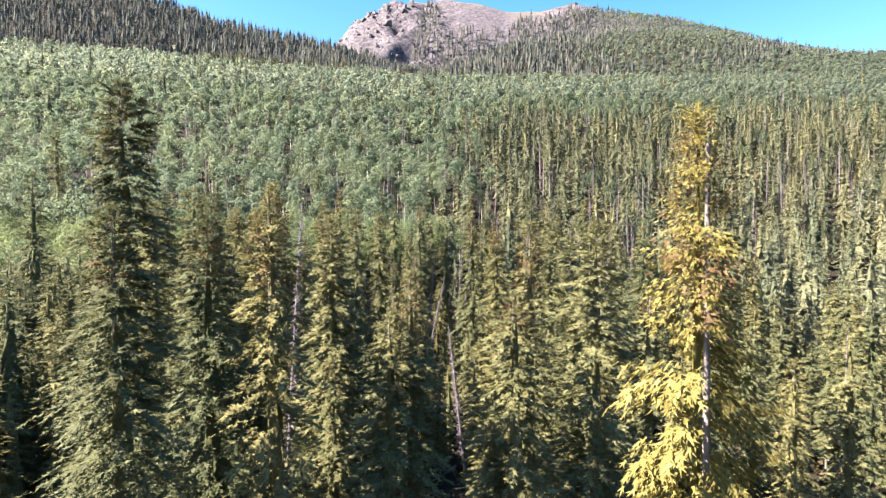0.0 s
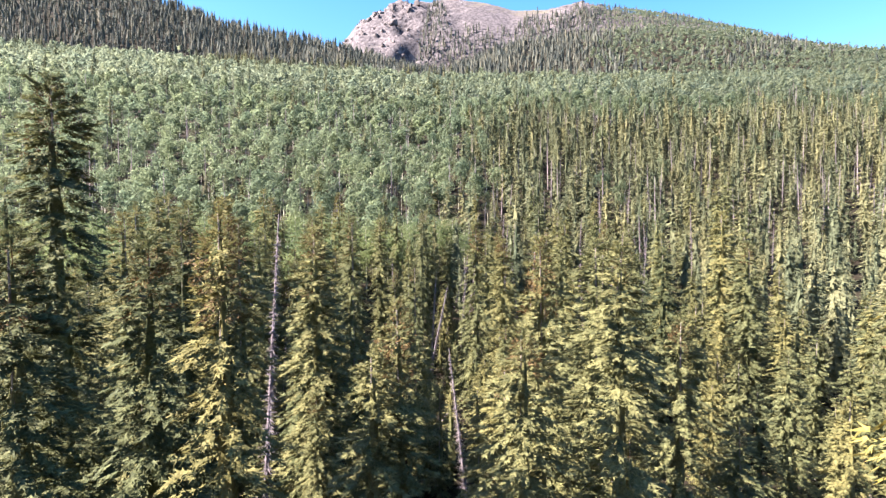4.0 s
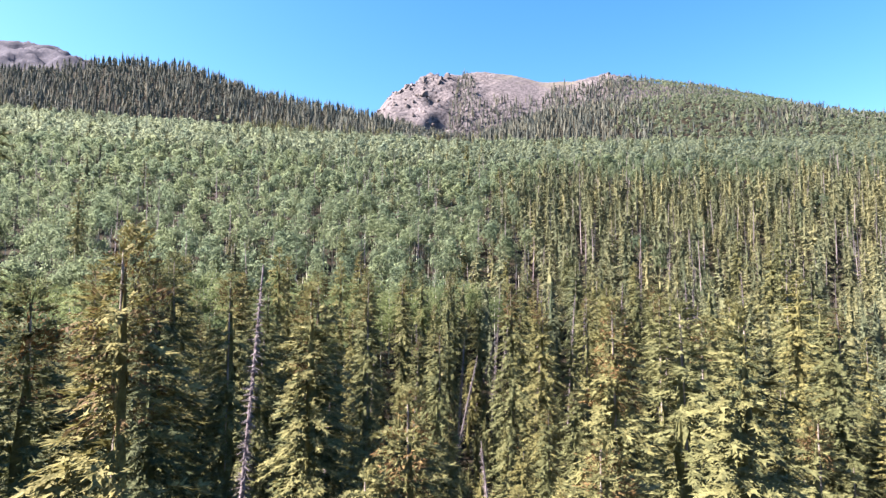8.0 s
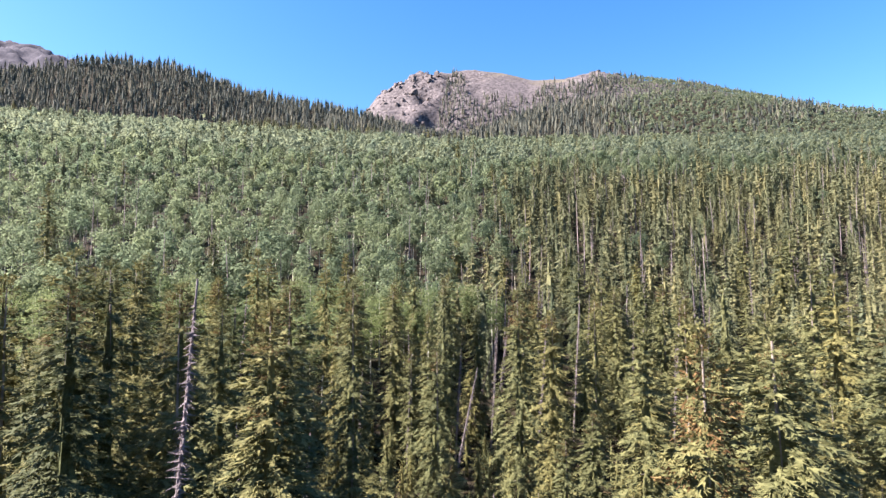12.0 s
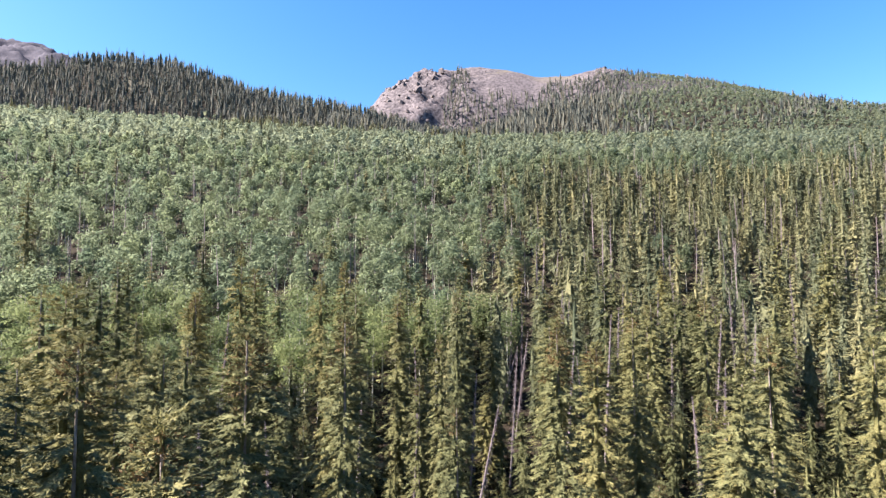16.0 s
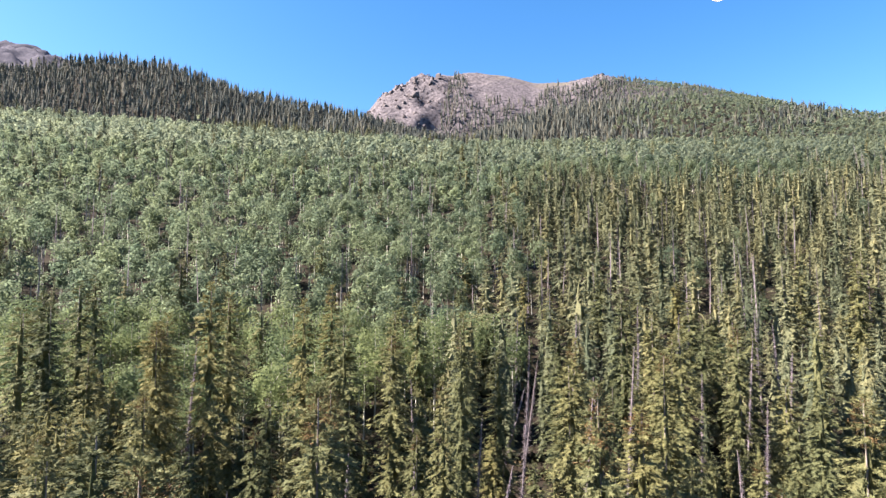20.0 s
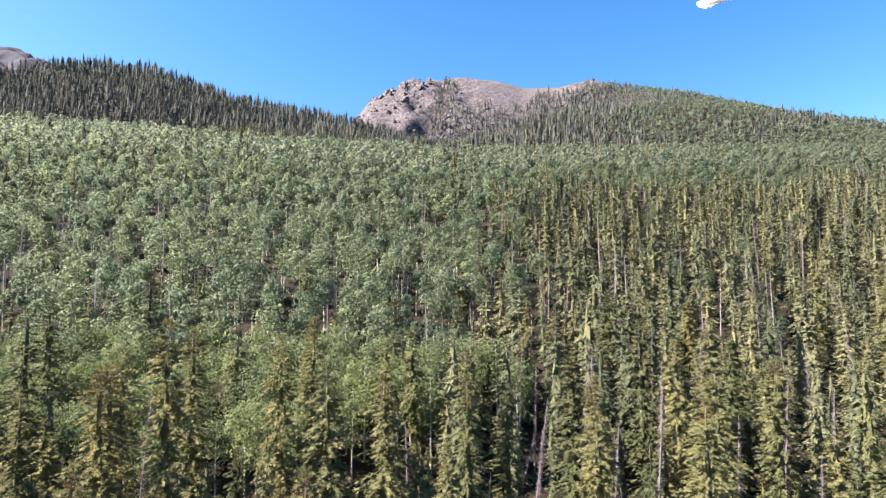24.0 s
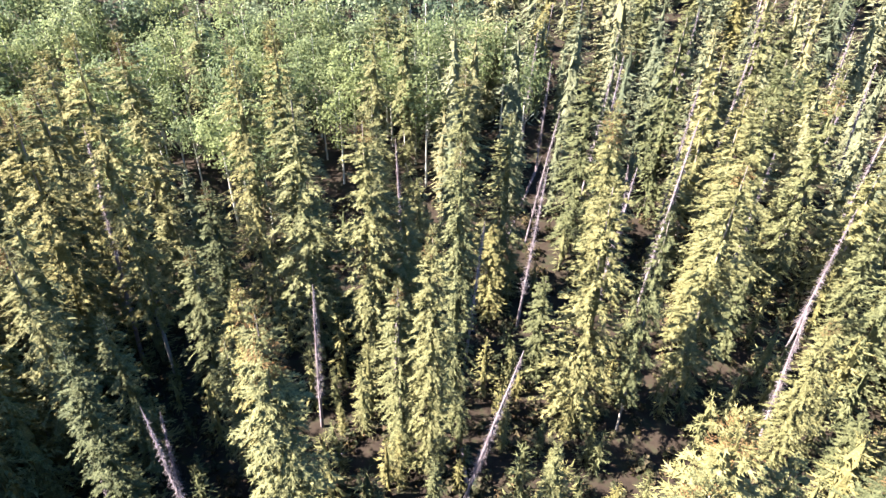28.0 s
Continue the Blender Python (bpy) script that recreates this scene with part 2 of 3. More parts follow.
def ground(x, y):
    x, y = np.asarray(x, float), np.asarray(y, float)
    vy, vz = np.array(VALLEY).T
    low = np.interp(np.minimum(y, 440), vy, vz)
    s = x / np.maximum(y - 10, 60)
    side = np.clip((np.abs(s) - 0.0) * 1.0, 0, 1.0) * np.where(s < 0, 1, 0)
    low = low + side * np.clip(y - 90, 0, 350) * 0.10
    rk = np.interp(s, *np.array(RIDGE).T)
    pk = np.interp(s, *np.array(PEAK).T)
    r_top, p_top = rk * 610 + 24, pk * 1090 + 24
    z = np.where(y > 440, low + (r_top - low) * np.clip((y - 440) / 180, 0, 1), low)
    z = np.where(y > 620, r_top + (np.minimum(r_top, p_top) - 10 - r_top) * np.clip((y - 620) / 160, 0, 1), z)
    rise = np.clip((y - 780) / 320, 0, 1)
    mid = np.minimum(r_top, p_top) - 10
    z = np.where(y > 780, mid + (p_top - mid) * (1 - (1 - rise) ** 1.7), z)
    z = np.where(y > 1100, p_top - np.clip(y - 1100, 0, 3000) * 0.12, z)
    z = z + bumps(x, y, 9.0) * 0.35 + bumps(x, y, 45.0, 2.0) * np.clip((np.abs(y) - 60) / 100, 0, 1) * 1.6
    return z


def crag(x, y):
    """Broken rock on the peak: height added to the ground there."""
    out = np.zeros(x.shape)
    s = x / np.maximum(y - 10, 60)
    where = (y > 790) & (y < 1190) & (s > -0.95) & (s < 0.5) & ((s > -0.25) | (s < -0.55))
    for i in np.argwhere(where):
        i = tuple(i)
        p = Vector((x[i] / 42, y[i] / 42, 3.0))
        rocky = max(0.0, 1 - abs(s[i] + 0.02) / 0.13) + 0.55 * max(0.0, 1 - abs(s[i] - 0.29) / 0.06) + 0.06 + (0.55 if s[i] < -0.5 else 0.0)
        v = noise.ridged_multi_fractal(p, 0.9, 2.1, 5, 1.0, 2.0) - 1.1
        out[i] = (v * 26 - 5) * rocky * (1.0 if y[i] < 1030 else 0.45)
    return out


def mesh_object(name, verts, faces, mat, parent=None, smooth=False):
    """A mesh from arrays of vertices and of triangles or quads."""
    me = bpy.data.meshes.new(name)
    verts, faces = np.asarray(verts, np.float32), np.asarray(faces, np.int32)
    n, k = faces.shape
    me.vertices.add(len(verts))
    me.vertices.foreach_set("co", verts.ravel())
    me.loops.add(n * k)
    me.loops.foreach_set("vertex_index", faces.ravel())
    me.polygons.add(n)
    me.polygons.foreach_set("loop_start", np.arange(0, n * k, k, dtype=np.int32))
    me.update(calc_edges=True)
    me.polygons.foreach_set("use_smooth", np.full(n, smooth))
    me.materials.append(mat)
    ob = new(name, me)
    ob.parent = parent
    return ob


def grid_ground():
    s = np.concatenate([-np.geomspace(40, 1.32, 24), np.linspace(-1.2, 1.2, 280), np.geomspace(1.32, 40, 24)])
    y = np.concatenate([-np.geomspace(4000, 70, 24), np.linspace(-64, 130, 80), np.linspace(135, 770, 80), np.linspace(775, 1180, 95), np.geomspace(1200, 4000, 14)])
    Y, S = np.meshgrid(y, s, indexing="ij")
    X = S * (np.abs(Y) + 90)
    Z = ground(X, Y) + crag(X, Y)
    n, m = Y.shape
    idx = np.arange(n * m).reshape(n, m)
    quads = np.stack([idx[:-1, :-1], idx[:-1, 1:], idx[1:, 1:], idx[1:, :-1]], -1).reshape(-1, 4)
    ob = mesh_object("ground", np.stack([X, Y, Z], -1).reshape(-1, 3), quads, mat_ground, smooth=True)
    return tagged(ob, "valley floor and mountainside of soil, litter and pinkish rock", "ground", kind="structure")


grid_ground()


# ---- tree shapes, as arrays of vertices and triangles ----
def tube(points, radii, sides=6):
    """A tapered round stem along points."""
    pts = np.asarray(points, float)
    a = np.arange(sides) * 2 * np.pi / sides
    ring = np.stack([np.cos(a), np.sin(a), 0 * a], -1)
    v = (pts[:, None] + ring[None] * np.asarray(radii, float)[:, None, None]).reshape(-1, 3)
    f = []
    for i in range(len(pts) - 1):
        for j in range(sides):
            a0, a1 = i * sides + j, i * sides + (j + 1) % sides
            f += [(a0, a1, a1 + sides), (a0, a1 + sides, a0 + sides)]
    return v, np.array(f)


def joined(parts):
    vs, fs, n = [], [], 0
    for v, f in parts:
        vs.append(v)
        fs.append(f + n)
        n += len(v)
    return np.concatenate(vs), np.concatenate(fs)


def twigs(base, along, side, length, width):
    """Narrow triangles: one per row, from base, pointing along, as wide as width at the root."""
    n = len(base)
    w = side * width[:, None] * 0.5
    v = np.stack([base - w, base + w, base + along * length[:, None]], 1).reshape(-1, 3)
    return v, np.arange(n * 3).reshape(n, 3)


def unit(v):
    return v / np.maximum(np.linalg.norm(v, axis=-1, keepdims=True), 1e-9)


def girth(t, height, radius, spire, power=0.74):
    """Crown radius at the height share t."""
    return radius * np.clip((1 - t) * height / spire, 0.0, 1.0) ** power


def spruce_tiers(rng, height, radius, tiers, sides, bare=0.1, spire=6.0):
    """The dense body of a crown: ragged drooping tiers of branch ends, one over the other."""
    rings = [np.tile([[0, 0, height * 0.995]], (sides, 1)) + rng.normal(0, 0.01, (sides, 3))]
    z = 1 - (np.arange(tiers) + 1.0) / tiers * (1 - bare) + rng.normal(0, 0.2 / tiers, tiers)
    step = (1 - bare) / tiers
    cell = 2 * np.pi / sides
    az = np.arange(sides) * cell
    full = np.ones(sides)
    for i, t in enumerate(z):
        full = np.clip(full * 0.6 + 0.4 * rng.uniform(0.55, 1.25, sides), 0.5, 1.2)
        a = az + rng.uniform(-0.5, 0.5, sides) * cell + i * 0.4 * cell * 0.3
        g = girth(t - step * 0.3, height, radius, spire) * full
        low = 0.5 if i >= tiers - 2 else 1.0
        wide = g * rng.uniform(0.6, 1.15, sides) * low + 0.03
        drop = rng.uniform(0.0, 1.3, sides) * step * height
        rings.append(np.stack([np.cos(a) * wide, np.sin(a) * wide, t * height - drop], -1))
        slim = g * rng.uniform(0.3, 0.55, sides) * low + 0.02
        a = a + rng.uniform(0.2, 0.6, sides) * cell
        rings.append(np.stack([np.cos(a) * slim, np.sin(a) * slim, t * height - step * height * rng.uniform(0.0, 0.35, sides)], -1))
    v = np.concatenate(rings)
    f = []
    for r in range(len(rings) - 1):
        for k in range(sides):
            a0, a1 = r * sides + k, r * sides + (k + 1) % sides
            f += [(a0, a0 + sides, a1 + sides), (a0, a1 + sides, a1)]
    return v, np.array(f)


def spruce_sprays(rng, height, radius, branches, per, bare=0.1, spire=6.0, power=0.74, length=0.22, slim=0.36, top_heavy=1.0, clump=0.14, ragged=0.22, inner=0.6, hang=0.3):
    """The outside of a crown: lumps of small pointed sprays at the ends of the branches."""
    t = 1 - rng.random(branches) ** top_heavy * (1 - bare)
    az = rng.random(branches) * 2 * np.pi
    lobes = 0.95 + ragged * np.sin(az * 2 + t * 31 + rng.random() * 6) + 0.6 * ragged * np.sin(az + t * 57)
    g = girth(t, height, radius, spire, power) * lobes * np.clip(0.6 + (t - bare) * 4, 0.5, 1)
    reach = g * rng.uniform(inner, 1.05, branches) + 0.03
    out = np.stack([np.cos(az), np.sin(az), np.zeros(branches)], -1)
    across = np.stack([-np.sin(az), np.cos(az), 0 * az], -1)
    heart = out * reach[:, None] + np.stack([0 * t, 0 * t, t * height - reach * 0.4], -1)
    heading = unit(out * 0.75 + np.array([0, 0, 0.6]) + rng.normal(0, 0.3, (branches, 3)))
    puff = np.minimum(clump, reach * 0.35 + 0.01)[:, None]
    parts = []
    for k in range(per):
        base = heart + rng.normal(0, 1, (branches, 3)) * puff * np.array([1, 1, 0.6])
        along = unit(out * 0.75 + across * rng.normal(0, 0.6, branches)[:, None] + rng.normal(0, 0.25, (branches, 3)) + np.where(t > 0.95, 0.7, -hang)[:, None] * np.array([0, 0, 1.0]))
        ln = length * (0.6 + 0.8 * rng.random(branches)) * np.clip(reach / 0.8 + 0.15, 0.25, 1)
        side = unit(np.cross(along, heading + rng.normal(0, 0.4, (branches, 3))))
        parts.append(twigs(base, along, side, ln, ln * slim * (0.8 + 0.5 * rng.random(branches))))
    tip = 4
    base = np.stack([np.zeros(tip), np.zeros(tip), height * (0.955 + 0.03 * rng.random(tip))], -1)
    parts.append(twigs(base, unit(rng.normal(0, 0.08, (tip, 3)) + np.array([0, 0, 1.0])), unit(rng.normal(0, 1, (tip, 3))), np.full(tip, height * 0.02), np.full(tip, 0.07)))
    return joined(parts)


def spruce_boughs(rng, height, radius, whorl, per, sprays, bare=0.1, spire=6.0, power=0.58, spray=0.3, slim=0.24, forks=True, ragged=0.24, hang=0.24, loose=0.04):
    """Whorls of drooping boughs, laid over one another like shingles and set with pointed sprays; forks: each spray has two side shoots."""
    levels = height - 0.12 - whorl * np.arange(0.0, (height * (1 - bare) - 0.12) / whorl)
    z0 = np.repeat(levels, per) + rng.normal(0, whorl * 0.22, len(levels) * per)
    z0 = np.minimum(z0, height - 0.08)
    n = len(z0)
    t = z0 / height
    az = rng.random(n) * 2 * np.pi
    lobes = 0.95 + ragged * np.sin(az * 2 + t * 31 + rng.random() * 6) + 0.7 * ragged * np.sin(az + t * 57)
    reach = girth(t, height, radius, spire, power) * lobes * np.clip(0.6 + (t - bare) * 4, 0.5, 1) * rng.uniform(0.68, 1.12, n) + 0.1
    below = height - z0
    rise = np.interp(below, [0, 0.6, 2.0, 5.0, 11.0], [1.4, 0.6, 0.1, -0.2, -0.35]) + rng.normal(0, 0.1, n)
    out = np.stack([np.cos(az), np.sin(az), 0 * az], -1)
    across = np.stack([-np.sin(az), np.cos(az), 0 * az], -1)
    up = np.array([0, 0, 1.0])
    parts = []
    for j in range(sprays):
        u = np.clip(0.3 + 0.72 * (j + rng.random(n)) / sprays, 0, 1)
        lift = z0 + reach * (rise * u - 0.28 * u ** 2 + 0.1 * u ** 3)
        base = out * (reach * u)[:, None] + lift[:, None] * up + rng.normal(0, loose, (n, 3))
        turned = (1 if j % 2 else -1) * rng.uniform(0.2, 1.25, n) * (1 - 0.5 * u)
        fall = -hang + 0.8 * np.clip(rise, -0.1, 1.2) + rng.normal(0, 0.2, n)
        along = unit(out * np.cos(turned)[:, None] + across * np.sin(turned)[:, None] + fall[:, None] * up + rng.normal(0, 0.12, (n, 3)))
        ln = spray * rng.uniform(0.65, 1.35, n) * np.clip(reach + 0.15, 0.3, 1.1)
        side = unit(np.cross(along, up * 0.8 + out * 0.7 + rng.normal(0, 0.25, (n, 3))))
        parts.append(twigs(base, along, side, ln, ln * slim * rng.uniform(0.8, 1.3, n)))
        if forks:
            for sgn in (-1, 1):
                way = unit(along * 0.8 + side * sgn * 0.75 - up * 0.05 + rng.normal(0, 0.1, (n, 3)))
                tilt = unit(np.cross(way, np.cross(along, side)))
                parts.append(twigs(base + along * (ln * rng.uniform(0.05, 0.4, n))[:, None], way, tilt, ln * 0.62, ln * slim * 0.7))
    tip = 6
    base = np.stack([np.zeros(tip), np.zeros(tip), height - rng.uniform(0.25, 0.6, tip)], -1)
    parts.append(twigs(base, unit(rng.normal(0, 0.12, (tip, 3)) + up), unit(rng.normal(0, 1, (tip, 3))), rng.uniform(0.3, 0.6, tip), np.full(tip, 0.09)))
    return joined(parts)


def spruce_crown(rng, height, radius, tiers, sides, bare=0.1, spire=6.0, body=0.42, **boughs):
    """A dense dark heart of tiers inside, and the boughs over it."""
    return joined([spruce_tiers(rng, height * 0.97, radius * body, tiers, sides, bare, spire), spruce_boughs(rng, height, radius, bare=bare, spire=spire, **boughs)])


def stem(rng, height, r, lean=0.0, sides=6):
    k = np.linspace(0, 1, 6)
    bend = rng.normal(0, 0.12)
    pts = np.stack([bend * np.sin(k * 3) * 0.6 + lean * k * height, rng.normal(0, 0.12) * np.sin(k * 2.2), k * height], -1)
    return tube(pts, r * (1 - 0.92 * k) + 0.012, sides)


def snag_twigs(rng, height, n, reach):
    t = 0.25 + 0.72 * rng.random(n)
    az = rng.random(n) * 2 * np.pi
    way = unit(np.stack([np.cos(az), np.sin(az), rng.normal(-0.35, 0.25, n)], -1))
    base = np.stack([0 * t, 0 * t, t * height], -1)
    length = reach * (1.15 - t) * (0.25 + 0.75 * rng.random(n)) + 0.08
    side = unit(np.cross(way, rng.normal(0, 1, (n, 3))))
    return twigs(base, way, side, length, np.full(n, 0.03))


def aspen_crown(rng, height, radius, leaves, size, clumps=7):
    """A rounded, uneven crown of leaf sprays gathered in clumps."""
    c = unit(rng.normal(0, 1, (clumps, 3))) * (0.35 + 0.65 * rng.random((clumps, 1)) ** 0.5)
    c = c * np.array([radius * 0.62, radius * 0.62, height * 0.25]) + np.array([0, 0, height * 0.68])
    cr = radius * (0.34 + 0.30 * rng.random(clumps))
    chosen = rng.integers(0, clumps, leaves)
    d = unit(rng.normal(0, 1, (leaves, 3)) + np.array([0, 0, 0.3]))
    p = c[chosen] + d * (cr[chosen] * (0.7 + 0.36 * rng.random(leaves)))[:, None]
    face = unit(d + np.array([0, 0, 0.2]) + rng.normal(0, 0.3, (leaves, 3)))
    side = unit(np.cross(face, rng.normal(0, 1, (leaves, 3))))
    along = np.cross(face, side)
    ln = (size * (0.6 + 0.8 * rng.random(leaves)))[:, None]
    v = np.stack([p - side * ln * 0.5 - along * ln * 0.4, p + side * ln * 0.5 - along * ln * 0.3, p + along * ln * 0.7], 1).reshape(-1, 3)
    return v, np.arange(leaves * 3).reshape(-1, 3)


def scatter(name, variants, places, mat, label, category):
    """Many trees too far to tell apart, as one mesh: variants are arrays, places rows of x, y, z, size, turn, variant."""
    vs, fs, tones, n = [], [], [], 0
    for k, (v, f) in enumerate(variants):
        rows = places[places[:, 5].astype(int) == k]
        if not len(rows):
            continue
        c, s = np.cos(rows[:, 4]), np.sin(rows[:, 4])
        V = np.empty((len(rows), len(v), 3), np.float32)
        V[:, :, 0] = (v[None, :, 0] * c[:, None] - v[None, :, 1] * s[:, None]) * rows[:, 3:4] + rows[:, 0:1]
        V[:, :, 1] = (v[None, :, 0] * s[:, None] + v[None, :, 1] * c[:, None]) * rows[:, 3:4] + rows[:, 1:2]
        V[:, :, 2] = v[None, :, 2] * rows[:, 3:4] + rows[:, 2:3]
        F = f[None] + (np.arange(len(rows)) * len(v))[:, None, None] + n
        vs.append(V.reshape(-1, 3))
        fs.append(F.reshape(-1, 3))
        n += V.shape[0] * V.shape[1]
        tones.append(np.repeat(rng.random(len(rows)), len(v)))
    ob = mesh_object(name, np.concatenate(vs), np.concatenate(fs), mat)
    tone = ob.data.attributes.new("tone", "FLOAT", "POINT")
    tone.data.foreach_set("value", np.concatenate(tones).astype(np.float32))
    return tagged(ob, label, category, kind="stuff")


def spread(rng, x0, x1, y0, y1, gap):
    """Jittered places over a field, about gap apart."""
    gx, gy = np.meshgrid(np.arange(x0, x1, gap), np.arange(y0, y1, gap))
    p = np.stack([gx.ravel(), gy.ravel()], -1) + rng.uniform(-0.48, 0.48, (gx.size, 2)) * gap
    return p


def in_view(p):
    """Keeps the fan of country that lies ahead."""
    return (p[:, 0] < (p[:, 1] + 22) * 0.885 + 6) & (p[:, 0] > -(p[:, 1] + 22) * 0.83 - 14)


# which wood grows where, by x over distance
def aspen_share(x, y):
    s = x / (y + 5) + 0.025 * bumps(x, y, 13.0, 5.0)
    yy = y + 24 * bumps(x, y, 16.0, 6.0) * np.clip((y - 110) / 80, 0, 1)
    edge = np.interp(yy, [60, 75, 90, 130, 190, 222, 250, 640], [-0.30, -0.05, 0.06, 0.095, 0.12, 0.17, 1.3, 1.3])
    a = np.clip((edge - s) / 0.15 + 0.5, 0.03, 0.965)
    a = a * np.clip((y - np.interp(s, [-0.9, -0.5, -0.2, 0.1], [66, 70, 76, 84])) / 16, 0, 1)
    high = 425 + 40 * bumps(x, y, 40.0, 4.0) + np.clip((s - 0.3) * 5, 0, 1) * 90
    a = a * np.clip((high - y) / 40 + 0.5, 0, 1)
    patch = np.clip((s - 0.28) / 0.12, 0, 1) * np.clip(0.95 + 0.9 * bumps(x, y, 30.0, 1.0), 0, 1) * np.where(y > 400, 1, 0)
    return np.maximum(a, patch)


rng = np.random.default_rng(7)

# ---- far woods ----
def far_woods():
    p = np.concatenate([spread(rng, -420, 420, 100, 250, 4.6), spread(rng, -700, 700, 250, 430, 4.6), spread(rng, -900, 900, 430, 650, 5.4), spread(rng, -220, 620, 650, 1060, 5.7)])
    p = p[in_view(p)]
    s = p[:, 0] / p[:, 1]
    line = np.interp(s, [-0.8, -0.2, -0.12, -0.02, 0.0, 0.03, 0.06, 0.12, 0.16, 0.2, 0.3, 0.36, 0.42], [700, 660, 640, 740, 880, 1015, 895, 885, 890, 935, 960, 1015, 1090])
    thin = np.clip((line - p[:, 1]) / 35 + 0.5 + 0.8 * bumps(p[:, 0], p[:, 1], 22.0, 8.0), 0, 1)
    p = p[(p[:, 1] < 640) | (rng.random(len(p)) < thin)]
    share = aspen_share(p[:, 0], p[:, 1])
    is_aspen = rng.random(len(p)) < share
    dist = p[:, 1]
    z = ground(p[:, 0], p[:, 1]) - 0.1

    def rows(mask, k, lo, hi):
        q = p[mask]
        return np.column_stack([q, z[mask], rng.uniform(lo, hi, len(q)), rng.random(len(q)) * 6.28, rng.integers(0, k, len(q))])
    clumped = rng.random(len(p)) > 0.2 + 0.5 * np.clip(bumps(p[:, 0], p[:, 1], 7.0, 3.0), 0, 1)
    near, mid, high = dist < 180, (dist >= 180) & (dist < 430), dist >= 430
    keep = rng.random(len(p))
    close = dist < 270
    a1 = [aspen_crown(rng, 13, 2.5, 720, 0.33, 11) for _ in range(8)]
    a2 = [aspen_crown(rng, 13, 2.6, 330, 0.5, 10) for _ in range(8)]
    a3 = [aspen_crown(rng, 13, 2.8, 112, 0.88, 8) for _ in range(8)]
    a4 = [aspen_crown(rng, 13, 3.0, 44, 1.4, 5) for _ in range(6)]
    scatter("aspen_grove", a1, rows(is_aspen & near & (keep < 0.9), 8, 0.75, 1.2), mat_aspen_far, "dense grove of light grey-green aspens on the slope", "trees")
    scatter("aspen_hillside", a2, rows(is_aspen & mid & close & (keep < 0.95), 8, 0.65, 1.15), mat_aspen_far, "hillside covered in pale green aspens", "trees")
    scatter("upper_aspens", a3, rows(is_aspen & mid & ~close & (keep < 0.95), 8, 0.65, 1.15), mat_aspen_hazed, "upper hillside covered in aspens, pale grey-green from painted haze", "trees")
    scatter("high_aspens", a4, rows(is_aspen & high & (keep < 0.95), 6, 0.55, 0.95), mat_aspen_hazed, "high patches of aspens below the ridge, pale with painted haze", "trees")
    stems = [stem(rng, 11, 0.11, rng.normal(0, 0.03), 3) for _ in range(5)]
    scatter("aspen_stems", stems, rows(is_aspen & (near | (mid & (dist < 260) & (keep < 0.5))), 5, 0.7, 1.1), mat_aspen_bark, "slim pale aspen stems between the leaves", "trees")
    c1 = [spruce_crown(rng, 17, (2.2, 2.6, 2.0, 2.8)[i % 4], 9, 6, 0.06, (12, 13, 11, 14)[i % 4], whorl=0.8, per=8, sprays=5, spray=0.62, slim=0.42, power=0.8, forks=False, body=0.36) for i in range(8)]
    c2 = [spruce_crown(rng, 17, (2.3, 2.8)[i % 2], 7, 6, 0.06, (12, 14)[i % 2], whorl=1.0, per=7, sprays=3, spray=0.85, slim=0.5, power=0.8, forks=False, body=0.4) for i in range(8)]
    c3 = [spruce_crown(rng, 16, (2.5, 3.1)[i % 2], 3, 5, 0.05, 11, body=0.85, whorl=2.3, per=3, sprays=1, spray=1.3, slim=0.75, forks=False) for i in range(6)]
    conifer = ~is_aspen
    scatter("conifer_stand", c1, rows(conifer & near & clumped, 8, 0.5, 1.12), mat_needles_hazed, "dense stand of slender dark green conifers", "trees")
    scatter("conifer_slope", c2, rows(conifer & mid, 8, 0.55, 1.1), mat_needles_hazed, "slope of slender conifers far up the hill", "trees")
    scatter("ridge_conifers", c3, rows(conifer & high, 6, 0.4, 1.05), mat_needles_ridge, "dark conifers along the ridge below the peak, shade and haze in their colour", "trees")
    snags = [joined([stem(rng, 15, 0.17, rng.normal(0, 0.03), 3), snag_twigs(rng, 15, 110, 1.1)]) for _ in range(5)]
    scatter("grey_snags", snags, rows((near | (mid & (dist < 280))) & (keep > np.where(is_aspen, np.where((dist > 150) & (dist < 250) & (np.abs(p[:, 0] / dist + 0.1) < 0.1), 0.70, 0.92), 0.66)), 5, 0.75, 1.2), mat_dead, "bare grey dead trees standing among the living ones", "trees")


far_woods()


# ---- nearer trees, one by one ----
def spruce_kind(seed, height, radius, tiers, sides, needles, cones=0.0, dead=False, **shape):
    r = np.random.default_rng(seed)
    top = new("spruce_tree")
    v, f = stem(r, height * 0.985, 0.0068 * height)
    mesh_object("trunk", v, f, mat_bark, top, smooth=True)
    v, f = spruce_crown(r, height, radius, tiers, sides, **shape)
    mesh_object("crown", v, f, needles, top)
    if dead:
        v, f = snag_twigs(r, height * 0.62, 130, radius * 0.95)
        tagged(mesh_object("dead_branchwork", v, f, mat_dead, top), "bare grey lower branches", kind="stuff")
    if cones:
        v, f = spruce_sprays(r, height * 1.002, radius * 1.1, int(700 * (1 - cones)), 14, bare=cones, spire=shape["spire"], power=0.58, length=0.14, slim=0.35, clump=0.1)
        tagged(mesh_object("rusty_tip", v, f, mat_needles_rust, top), "rust-brown cones round the tip", kind="stuff")
    return top


